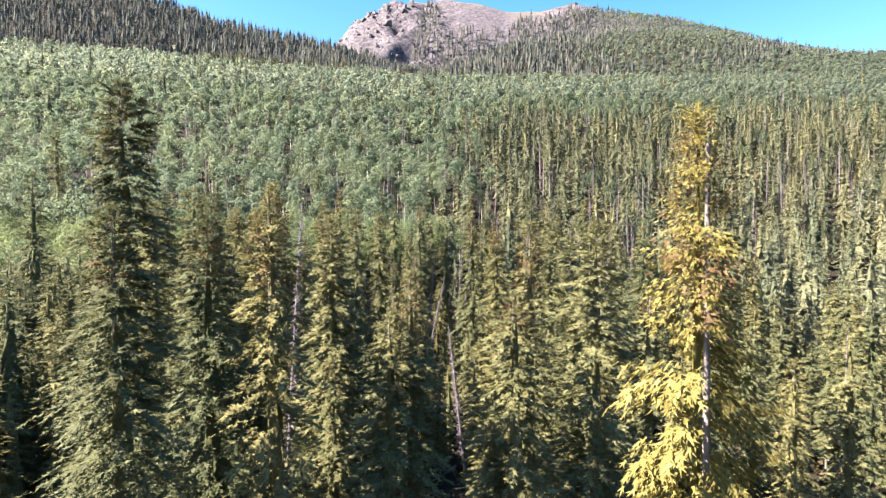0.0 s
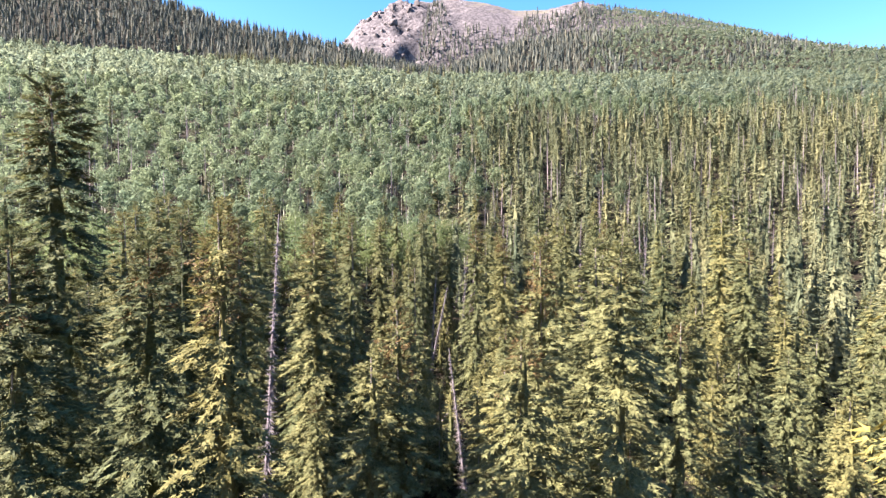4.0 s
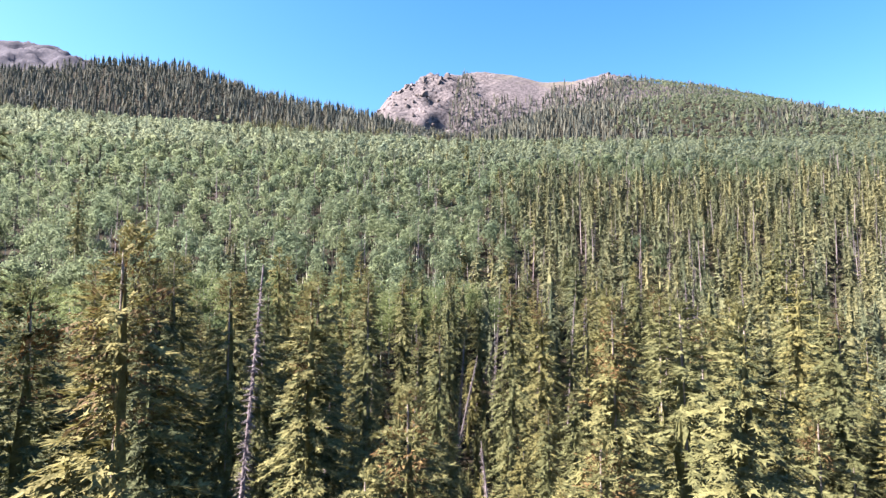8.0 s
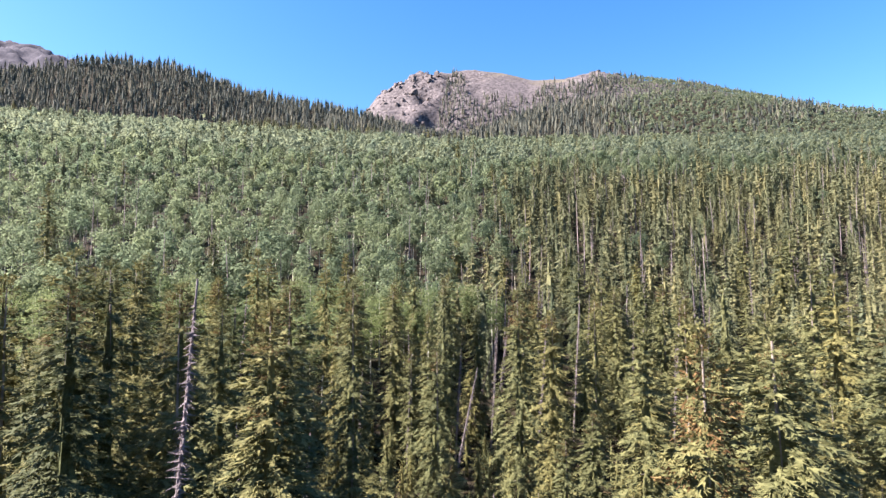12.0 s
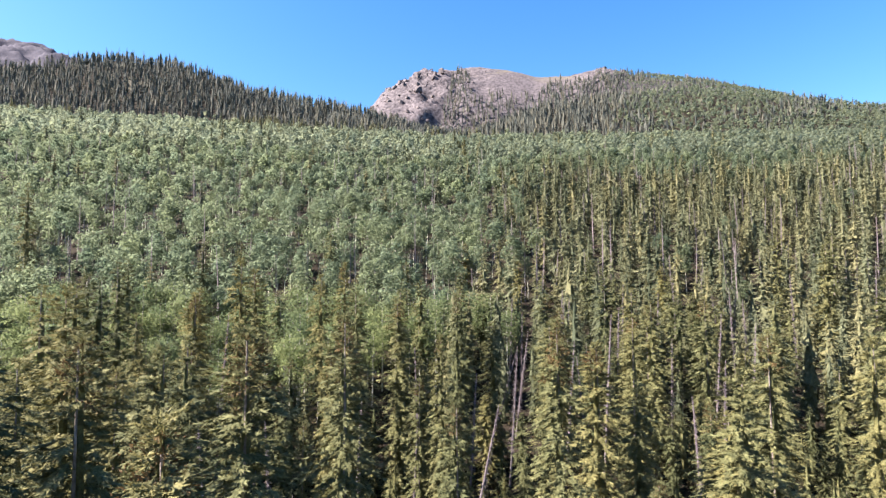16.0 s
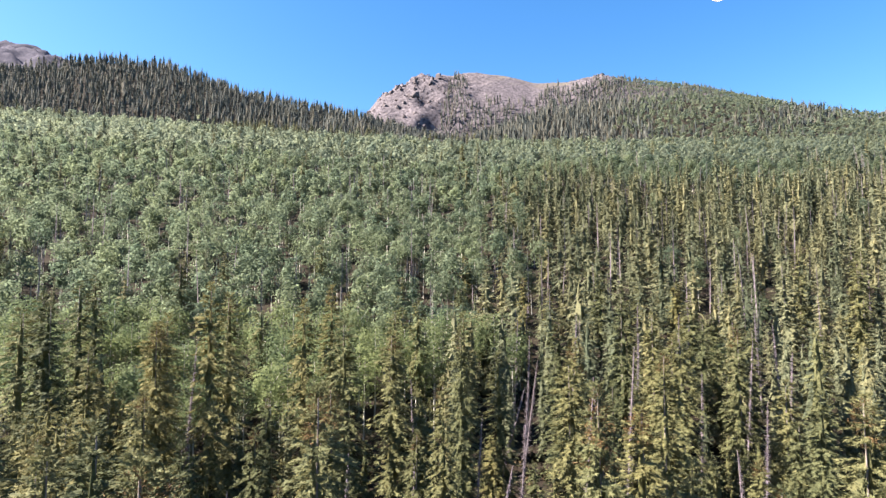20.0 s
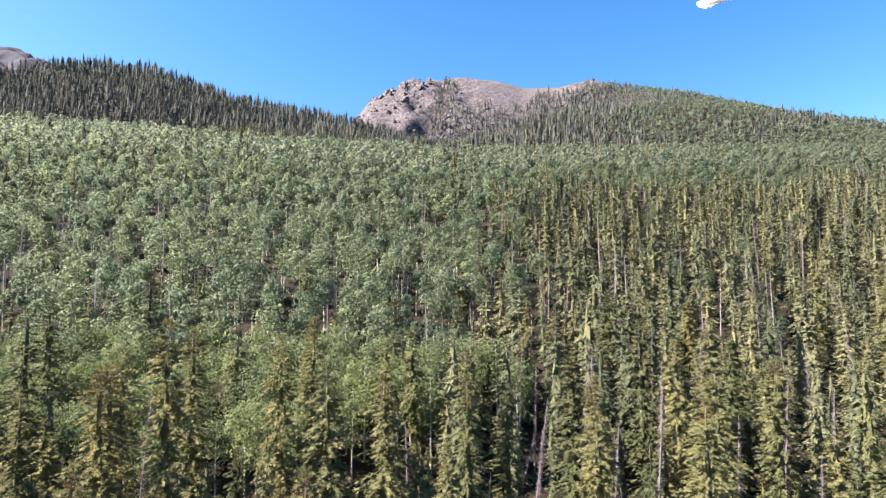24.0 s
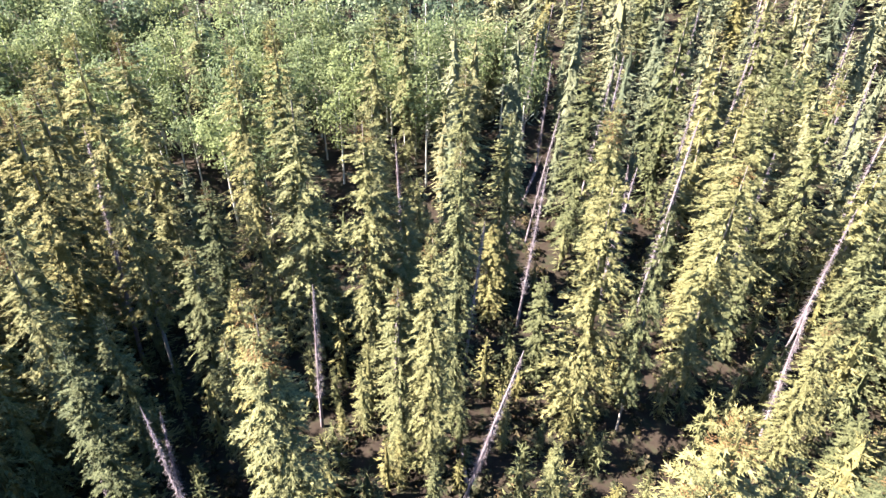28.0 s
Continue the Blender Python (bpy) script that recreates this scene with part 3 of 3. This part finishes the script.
def snag_kind(seed, height, twig_count):
    r = np.random.default_rng(seed)
    top = new("dead_tree")
    v, f = stem(r, height, 0.0085 * height)
    mesh_object("trunk", v, f, mat_dead, top, smooth=True)
    v, f = snag_twigs(r, height, twig_count, 0.75)
    tagged(mesh_object("branchwork", v, f, mat_dead, top), kind="stuff")
    return top


FULL = ((1.4, 6.5, 0.06), (1.5, 7.5, 0.12), (1.75, 7.5, 0.05), (1.25, 6.0, 0.2), (1.6, 7.0, 0.1), (2.0, 9.0, 0.04))   # radius, spire, bare share
KINDS = [spruce_kind(20 + i, 18.0, r, 12, 7, mat_needles, dead=i in (1, 3), bare=b, spire=s, whorl=0.46, per=8, sprays=10, spray=0.38, slim=0.31, body=0.26) for i, (r, s, b) in enumerate(FULL)]
NEAR_KINDS = [spruce_kind(30 + i, 18.0, r, 14, 8, mat_needles, cones=(0.93, 0.0, 0.91, 0.0, 0.9, 0.0)[i], dead=i in (1, 3, 4), bare=b, spire=s, whorl=0.4, per=9, sprays=16, spray=0.28, slim=0.29, body=0.2) for i, (r, s, b) in enumerate(FULL)]
TALL = [spruce_kind(60 + i, 26.0, r, 20, 9, mat_needles_deep, cones=0.89, dead=True, bare=0.06, spire=11.0, whorl=0.42, per=12, sprays=22, spray=0.3, slim=0.27, body=0.2) for i, r in enumerate((2.7, 2.5))]
BROAD_KIND = spruce_kind(36, 18.0, 2.1, 14, 8, mat_needles_deep, cones=0.89, bare=0.04, spire=9.0, whorl=0.4, per=10, sprays=20, spray=0.27, slim=0.28, body=0.2)
RUSTY = spruce_kind(37, 18.0, 1.6, 14, 8, mat_needles, cones=0.84, dead=True, bare=0.1, spire=7.5, whorl=0.4, per=9, sprays=16, spray=0.28, slim=0.29, body=0.2)
YELLOW = spruce_kind(42, 18.0, 1.0, 20, 7, mat_needles_yellow, cones=0.89, bare=0.45, spire=4.8, power=0.8, whorl=0.27, per=8, sprays=60, spray=0.14, slim=0.27, ragged=0.28, hang=0.8, loose=0.06, body=0.05)
SNAGS = [snag_kind(50 + i, 16.0, 1100) for i in range(3)]
HEIGHT = {k: 16.0 for k in SNAGS}
HEIGHT.update({k: 26.0 for k in TALL})
used = set()
turn_no = [0]


def pick(kinds):
    turn_no[0] += 1
    return kinds[(turn_no[0] * 5 + turn_no[0] // 7) % len(kinds)]


TAKEN = []


def put(kind, x, y, top, label, group, wide=1.0, lean=(0, 0)):
    """Sets a tree of that kind on the ground at x, y with its tip at the height top."""
    z = float(ground(x, y)) - 0.05
    k = (top - z) / HEIGHT.get(kind, 18.0)
    w = wide * k ** 0.6
    m = pose(x, y, z, lean[0], lean[1], 0) @ pose(0, 0, 0, 0, 0, rng.random() * 360)
    size = Matrix.Diagonal((w, w, k, 1))
    if kind in used:
        old = kind.scale
        ob = copy_thing(kind, m @ size @ Matrix.Diagonal((1 / old[0], 1 / old[1], 1 / old[2], 1)))
    else:
        used.add(kind)
        ob = kind
        ob.matrix_basis = m @ size
    TAKEN.append((x, y))
    return tagged(ob, label, "tree", group)


GREEN = "slender green spruce with brownish cones near its tip"
GROUP = "spruces of the valley"

# trees along the flight: x, y and the height of the tip
FIRST = ((-16.6, 22.9, 22.7), (-13.7, 18.3, 21.3), (-37.9, 37.9, 25.3), (12.3, 9.9, 16.3), (8.2, 6.2, 19.9),
         (3.7, 7.3, 14.9), (15.3, 10.2, 11.1), (-15.9, 24.5, 22.4), (-12.3, 24.2, 21.2), (-13.0, 33.0, 20.4), (-7.5, 25.5, 21.3), (-20.8, 36.0, 22.9),
         (-5.8, 34.5, 21.3), (0.35, 57.7, 22.0), (20.7, 31.0, 18.3), (31.8, 37.5, 18.6), (32.9, 44.2, 21.6), (8.7, 42.0, 19.0), (-12.7, 30.2, 20.3))
SECOND = ((-32.3, 50.4, 23.0), (-0.3, 32.9, 17.3), (14.9, 37.8, 15.5), (-22.9, 44.6, 17.3), 
          (-17.0, 48.5, 15.8), (-21.9, 53.3, 18.0), (-18.5, 53.5, 13.5), (-3.0, 54.8, 14.8), (-1.1, 54.0, 18.6), (9.0, 58.5, 19.2),
          (14.0, 75.0, 16.5), (12.0, 57.4, 17.8), (16.7, 43.7, 14.4), (-9.8, 63.8, 22.3), (-11.9, 69.1, 25.4), (-5.4, 63.2, 21.3))
THIRD = ((-29.2, 71.6, 22.7), (-27.9, 67.4, 21.7), (-21.1, 62.4, 25.6), (-40.0, 66.0, 23.4), (-36.3, 64.2, 24.0), (-43.5, 80.0, 26.2), (-47.7, 89.6, 27.2),
         (-44.8, 75.7, 24.7), (-85.0, 119.0, 44.5), (-31.4, 62.4, 20.3), (-25.2, 61.3, 22.3), (-25.3, 89.6, 22.3), (-41.9, 102.0, 30.2), (-41.2, 117.8, 32.0),
         (-24.5, 123.5, 35.0), (-16.5, 108.0, 24.8), (-7.9, 111.5, 27.3), (-6.9, 96.9, 22.4), (-4.2, 88.0, 23.6), (-7.0, 84.5, 22.3), (1.1, 70.7, 22.6), (4.7, 71.9, 18.5))
FIFTH = ((-9.7, 50.3, 17.8), (11.4, 42.4, 16.3), (-16.2, 59.6, 14.0), (4.9, 47.6, 11.0), (17.3, 60.7, 19.7), (-16.8, 65.4, 15.5), (-14.2, 67.3, 24.0),
         (2.3, 112.5, 25.3), (16.3, 104.5, 25.1), (21.7, 54.8, 12.7), (32.5, 68.9, 16.0), (39.6, 64.5, 14.0), (-12.7, 54.2, 11.5),
         (-20.3, 32.2, 19.5), (18.7, 40.2, 19.8), (24.0, 39.1, 19.4), (56.5, 79.0, 23.9), (11.9, 30.5, 19.0), (-5.5, 15.8, 20.5), (-21.4, 67.7, 24.7), 
         (9.5, 13.5, 19.7), (12.9, 18.9, 19.0), (40.3, 52.5, 19.1), (4.1, 4.7, 16.9), (-1.4, 4.3, 16.3), (-19.2, 22.2, 21.6))
BROAD = ((-8.7, 3.5, 20.4), (-5.7, 16.7, 18.4))
FOURTH = ((12.0, 77.0, 21.4), (11.8, 101.5, 26.8), (21.2, 83.3, 24.3), (23.7, 79.9, 22.2), (25.6, 93.8, 23.3), (23.5, 73.9, 20.1), (21.9, 68.3, 20.8),
          (29.5, 72.3, 21.0), (30.7, 82.4, 21.1), (33.6, 84.6, 18.7), (37.0, 83.2, 20.0), (34.0, 93.0, 23.9), (40.3, 100.0, 21.2), (38.4, 88.7, 19.2),
          (50.0, 89.6, 19.2), (58.7, 109.7, 23.5), (66.0, 103.0, 31.0), (64.0, 115.5, 32.6), (60.0, 96.0, 28.7), (41.4, 123.8, 23.2), (40.5, 113.5, 26.0),
          (34.0, 113.7, 25.6), (23.8, 102.0, 27.8), (3.8, 128.6, 32.0), (41.7, 60.2, 22.9), (21.9, 188.5, 58.9), (19.4, 200.8, 66.2), (10.0, 283.7, 97.0))


def known_trees():
    for x, y, top in FIRST + SECOND + THIRD + FOURTH + FIFTH:
        kinds = NEAR_KINDS if y < 78 and abs(x) < 32 else KINDS
        put(pick(kinds), x, y, top, GREEN, GROUP, 0.68 + 0.25 * rng.random() if 44 < y < 58 and abs(x) < 24 else 1.0 + 0.35 * rng.random())
    for x, y, top in BROAD:
        put(BROAD_KIND, x, y, top, "broad green spruce with full drooping boughs", GROUP, 1.1)
    for k, (x, y, top) in zip(TALL, ((-13.0, 5.6, 26.2), (-10.2, -0.6, 20.6))):
        put(k, x, y, top, "tall full spruce with brown cones at its tip", "tall spruces")
    put(YELLOW, 3.1, -13.2, 21.3, "tall spruce with yellow sunlit hanging needles, beside the flight", "", 0.95)
    for x, y, top in ((-5.8, 2.1, 21.5), (-0.5, 5.1, 17.9), (5.8, 9.8, 20.0), (-10.6, 33.4, 18.6), (5.6, 38.3, 20.7), (-7.6, 46.5, 19.5), (12.4, 71.0, 20.0)):
        put(RUSTY, x, y, top, "slender spruce with rust-brown cones and needles at its top", "rusty spruces")
    for x, y, top, lean in ((-13.1, 47.5, 13.2, (0, -3)), (-15.5, 42.5, 14.7, (0, -4)), (3.4, 20.8, 12.7, (0, -6)), (-8.2, 12.9, 21.4, (0, 4)), (0.6, 51.0, 13.8, (0, 12)), (13.0, 76.5, 22.1, (0, 3)), (15.6, 72.3, 14.6, (0, -5)),
                            (6.0, 67.6, 16.3, (0, 4)), (-16.4, 51.5, 8.5, (0, 4)), (-3.9, 60.2, 10.9, (0, 3)), (48.0, 107.6, 20.7, (0, -5)), (53.0, 107.7, 18.0, (0, 4)),
                            (21.5, 56.1, 13.0, (0, -3)), (-24.0, 63.5, 20.4, (0, 4)), (4.0, 73.0, 15.5, (0, 16)), (-10.2, 38.6, 11.2, (0, 4)), (-19.0, 49.0, 6.5, (0, 6)),
                            (27.0, 64.0, 15.0, (0, 3)), (33.0, 78.0, 19.0, (0, 5)), (43.0, 92.0, 22.0, (0, -2)), (10.0, 88.0, 19.0, (0, 2)), (18.0, 95.0, 21.0, (0, 4)),
                            (11.5, 66.0, 17.0, (0, 5)), (16.5, 69.0, 19.5, (0, 4)), (24.5, 70.5, 16.5, (0, 2)), (29.0, 87.0, 21.5, (0, 3)), (36.5, 76.0, 18.0, (0, 4)), (41.0, 84.0, 20.5, (0, -3)),
                            (20.5, 78.0, 20.0, (0, 3)), (27.5, 97.0, 23.0, (0, 2)), (46.0, 99.0, 23.0, (0, 5)), (9.0, 93.0, 21.0, (0, 3)), (56.0, 98.0, 24.0, (0, -2)), (38.0, 104.0, 24.5, (0, 4)),
                            (14.5, 84.5, 20.5, (0, 5)), (8.0, 78.5, 17.0, (0, 8)), (-4.0, 75.0, 15.5, (0, -2)), (-9.0, 58.0, 12.5, (0, 3)), (1.5, 64.0, 14.0, (0, 4))):
        put(pick(SNAGS), x, y, top, "bare grey dead spruce with stubs of branches, still standing", "dead trees", 1.0, lean)


known_trees()


def fill_trees():
    """The rest of the wood round the known trees: some singly, those between them as one thicket."""
    p = spread(rng, -110, 110, -12, 104, 4.0)
    p = p[in_view(p)]
    p = p[np.argsort(np.hypot(p[:, 0], np.maximum(p[:, 1] - 34, 0) + np.maximum(4 - p[:, 1], 0) * 2))]
    share = aspen_share(p[:, 0], p[:, 1])
    taken = np.array(TAKEN)
    n, thick = 0, []
    for (x, y), a in zip(p, share):
        near = np.min(np.hypot(taken[:, 0] - x, taken[:, 1] - y))
        if near < 2.4 or rng.random() < a or rng.random() < (0.34 if x > 8 and y > 60 else 0.12):
            continue
        z = float(ground(x, y))
        tall = rng.uniform(7, 15.5) - (3 if x < -5 and y > 50 else 0)
        if x > 8 and y > 60:
            tall = rng.uniform(7, 16)
        if x < -26 and 28 < y < 64:
            tall = rng.uniform(11.5, 16)
        if y < 62 and -24 < x < 30:
            if y < 6 or (y > 38 and -14 < x < 6) or rng.random() < (0.2 if y < 38 else 0.55):
                continue
            tall = rng.uniform(8, 14.5) if y < 38 else rng.uniform(3, 7.5)
        if 60 < y < 86 and x < -4 and rng.random() < 0.55:
            continue
        if n < 170:
            n += 1
            put(pick(NEAR_KINDS if n < 30 else KINDS), x, y, z + tall, GREEN, GROUP, 0.85 + 0.25 * rng.random())
        else:
            thick.append((x, y, z - 0.05, tall / 17.0 * rng.uniform(1.0, 1.2), rng.random() * 6.28, rng.integers(6)))
    dense = np.concatenate([spread(rng, -62, -24, 20, 66, 2.7), spread(rng, -60, -16, -12, 20, 2.7)])
    for x, y in dense[in_view(dense)]:
        if np.min(np.hypot(taken[:, 0] - x, taken[:, 1] - y)) > 1.8 and x < -20 + 0.5 * min(y - 10, 0):
            thick.append((x, y, float(ground(x, y)) - 0.05, rng.uniform(0.6, 1.0), rng.random() * 6.28, rng.integers(6)))
    shade = np.random.default_rng(77)
    low = spread(shade, -13, 9, 43, 62, 2.3)
    for x, y in low:
        if np.min(np.hypot(taken[:, 0] - x, taken[:, 1] - y)) > 1.3 and shade.random() < 0.3:
            thick.append((x, y, float(ground(x, y)) - 0.05, shade.uniform(0.18, 0.42), shade.random() * 6.28, shade.integers(6)))
    thick = np.array(thick)
    close = (thick[:, 1] < 74) & (np.abs(thick[:, 0]) < 46)
    shapes = [spruce_crown(rng, 17, (1.5, 1.8, 2.1)[i % 3], 11, 7, 0.05, (8.0, 9.0, 10.0)[i % 3], whorl=0.55, per=7, sprays=7, spray=0.45, slim=0.32, forks=False, body=0.5) for i in range(6)]
    scatter("spruce_thicket", shapes, thick[close], mat_needles_young, "thicket of green spruces between the taller trees", "trees")
    shapes = [spruce_crown(rng, 17, (1.8, 2.1, 2.4)[i % 3], 11, 6, 0.05, (8.0, 9.0, 10.0)[i % 3], whorl=0.75, per=7, sprays=5, spray=0.55, slim=0.34, forks=False, body=0.6) for i in range(6)]
    scatter("spruce_thicket", shapes, thick[~close], mat_needles_hazed, "thicket of olive green spruces at the foot of the slope", "trees")
    trunks = [stem(rng, 16, 0.14, 0, 4) for _ in range(6)]
    scatter("thicket_trunks", trunks, thick, mat_bark, "grey-brown trunks inside the spruce thicket", "trees")


fill_trees()


def young_spruces():
    """Young trees in the shade between the trunks."""
    p = spread(rng, -44, 44, 26, 80, 2.7)
    p = p[in_view(p) & (rng.random(len(p)) < 0.8)]
    taken = np.array(TAKEN)
    p = p[[np.min(np.hypot(taken[:, 0] - x, taken[:, 1] - y)) > 1.3 for x, y in p]]
    shapes = [spruce_crown(rng, 6, (1.2, 1.5, 1.0)[i % 3], 4, 5, 0.05, 5.0, whorl=0.45, per=6, sprays=4, spray=0.42, slim=0.32, forks=False, body=0.5) for i in range(6)]
    rows = np.column_stack([p, ground(p[:, 0], p[:, 1]) - 0.05, rng.uniform(0.35, 1.1, len(p)), rng.random(len(p)) * 6.28, rng.integers(0, 6, len(p))])
    scatter("young_spruces", shapes, rows, mat_needles_young, "dark young spruces growing between the tall trunks", "trees")


young_spruces()


# ---- nearest aspens ----
def aspen_kind(seed):
    r = np.random.default_rng(seed)
    top = new("aspen_tree")
    parts = [stem(r, 12.2, 0.12, r.normal(0, 0.02), 6)]
    mesh_object("trunk", *parts[0], mat_aspen_bark, top, smooth=True)
    for _ in range(4):
        h, a = r.uniform(5, 10), r.random() * 6.28
        k = np.linspace(0, 1, 4)[:, None]
        end = np.array([np.cos(a) * 1.5, np.sin(a) * 1.5, 1.9])
        mesh_object("limb", *tube(np.array([0, 0, h]) + k * end, 0.045 * (1.1 - k[:, 0]), 4), mat_aspen_bark, top)
    mesh_object("crown", *aspen_crown(r, 13, 2.8, 1300, 0.24, 15), mat_aspen, top)
    return top


ASPENS = [aspen_kind(70 + i) for i in range(6)]
for _k in ASPENS:
    HEIGHT[_k] = 13.0


def near_aspens():
    p = spread(rng, -95, 40, 66, 103, 3.1)
    p = p[in_view(p)]
    taken = np.array(TAKEN)
    n = 0
    for (x, y), a in zip(p, aspen_share(p[:, 0], p[:, 1])):
        if rng.random() > a or n >= 270 or np.min(np.hypot(taken[:, 0] - x, taken[:, 1] - y)) < 1.6:
            continue
        n += 1
        put(pick(ASPENS), x, y, float(ground(x, y)) + rng.uniform(8.5, 14), "light green aspen with a pale slim trunk on the slope", "aspens at the foot of the slope")


near_aspens()


# ---- rocks of the peak ----
mat_rock = surface("pinkish_granite", [(0.3, (0.055, 0.048, 0.050)), (0.5, (0.105, 0.090, 0.092)), (0.7, (0.175, 0.153, 0.150))], 0.12, 0.6, 0.6)


def boulders():
    """Broken blocks on the crag, as one field."""
    shapes = []
    for _ in range(8):
        bm = bmesh.new()
        bmesh.ops.create_icosphere(bm, subdivisions=1, radius=1.0)
        v = np.array([q.co[:] for q in bm.verts])
        f = np.array([[q.index for q in face.verts] for face in bm.faces])
        bm.free()
        v = np.sign(v) * np.abs(v) ** 0.6 * rng.uniform(0.6, 1.3, 3) + rng.normal(0, 0.16, v.shape)
        shapes.append((v, f))
    n = 900
    y = rng.uniform(800, 1110, n)
    s = rng.normal(-0.04, 0.055, n)
    red = rng.random(n) < 0.16
    s = np.where(red, rng.normal(0.29, 0.035, n), s)
    y = np.where(red, rng.uniform(1010, 1100, n), y)
    x = s * (y - 10)
    keep = np.interp(s, [-0.17, -0.14, 0.0, 0.08, 0.14, 0.2, 0.24, 0.34], [0, 1, 0.9, 0.35, 0.05, 0.05, 1, 1]) > rng.random(n)
    x, y = x[keep], y[keep]
    gz = ground(x, y) + crag(x, y)
    size = rng.uniform(0.7, 1.7, len(x)) + (rng.random(len(x)) < 0.12) * rng.uniform(1, 4, len(x))
    scatter("boulder_field", shapes, np.column_stack([x, y, gz, size, rng.random(len(x)) * 6.28, rng.integers(0, 8, len(x))]), mat_rock, "broken pinkish-grey granite blocks on the peak", "rocks")


boulders()


# ---- undergrowth and fallen wood ----
mat_shrub = foliage("undergrowth_leaves", [(0.0, (0.03, 0.036, 0.017)), (0.5, (0.05, 0.05, 0.026)), (1.0, (0.085, 0.065, 0.04))], [(0.0, (0.8, 0.9, 0.9)), (1.0, (1.2, 1.0, 0.85))], 0.2, per_object=False)


def undergrowth():
    shapes = []
    for _ in range(6):
        v, f = aspen_crown(rng, 1.0, 0.62, 46, 0.20, 5)
        v[:, 2] -= 0.38
        shapes.append((v, f))
    p = spread(rng, -46, 46, 6, 84, 1.35)
    p = p[in_view(p) & (rng.random(len(p)) < 0.8)]
    z = ground(p[:, 0], p[:, 1])
    rows = np.column_stack([p, z, rng.uniform(0.5, 1.7, len(p)), rng.random(len(p)) * 6.28, rng.integers(0, 6, len(p))])
    scatter("undergrowth", shapes, rows, mat_shrub, "low dull green and brown bushes on the forest floor", "bushes")


undergrowth()


def fallen_logs():
    for x, y, turn, length in ((-20, 43, 8, 9), (-6, 49, 70, 8), (3, 44, -20, 7), (-11, 41, -60, 6), (9, 48, 35, 9), (-28, 50, 15, 8), (1, 56, 5, 7), (-15, 57, 80, 8), (12, 40, -75, 6), (-3, 24, 20, 8), (4, 27, -40, 7)):
        r = np.random.default_rng(int(x * 7 + y * 3) + 500)
        top = new("fallen_log")
        k = np.linspace(0, 1, 5)
        v, f = tube(np.stack([r.normal(0, 0.03, 5), r.normal(0, 0.03, 5), k * length], -1), 0.15 - 0.1 * k, 8)
        mesh_object("trunk", v, f, mat_dead, top, smooth=True)
        v, f = snag_twigs(r, length, 24, 0.5)
        tagged(mesh_object("branch_stub", v, f, mat_dead, top), kind="stuff")
        top.matrix_basis = pose(x, y, float(ground(x, y)) + 0.13, 90, 0, turn)
        tagged(top, "bleached grey fallen tree trunk lying on the forest floor", "log", "fallen logs")


fallen_logs()


# ---- a cloud over the ridge ----
mat_cloud, _t = material("cloud_white")
_d = node(_t, "ShaderNodeBsdfDiffuse", Color=(0.9, 0.9, 0.9, 1))
_l = node(_t, "ShaderNodeBsdfTranslucent", Color=(0.9, 0.9, 0.9, 1))
_m = node(_t, "ShaderNodeMixShader", Fac=0.5)
_t.links.new(_d.outputs[0], _m.inputs[1])
_t.links.new(_l.outputs[0], _m.inputs[2])
_t.links.new(_m.outputs[0], _t.nodes.new("ShaderNodeOutputMaterial").inputs[0])


def small_cloud():
    """A little fair-weather cloud, as billows of different sizes."""
    r = np.random.default_rng(90)
    puffs = []
    for k in range(16):
        bm = bmesh.new()
        bmesh.ops.create_icosphere(bm, subdivisions=3, radius=1.0)
        v = np.array([q.co[:] for q in bm.verts])
        f = np.array([[q.index for q in face.verts] for face in bm.faces])
        bm.free()
        v = v * (1 + 0.16 * bumps(v[:, 0], v[:, 1] + v[:, 2], 0.3, k)[:, None]) * r.uniform(16, 42) * np.array([1.3, 1.0, 0.5])
        puffs.append((v + np.array([r.normal(0, 42), r.normal(0, 30), r.normal(0, 9)]), f))
    v, f = joined(puffs)
    tagged(mesh_object("cloud", v + np.array(CLOUD_AT), f, mat_cloud, smooth=True), "small white fair-weather cloud in the blue sky", "cloud", kind="structure")


CLOUD_AT = (1635.0, 3010.0, 1698.0)
small_cloud()
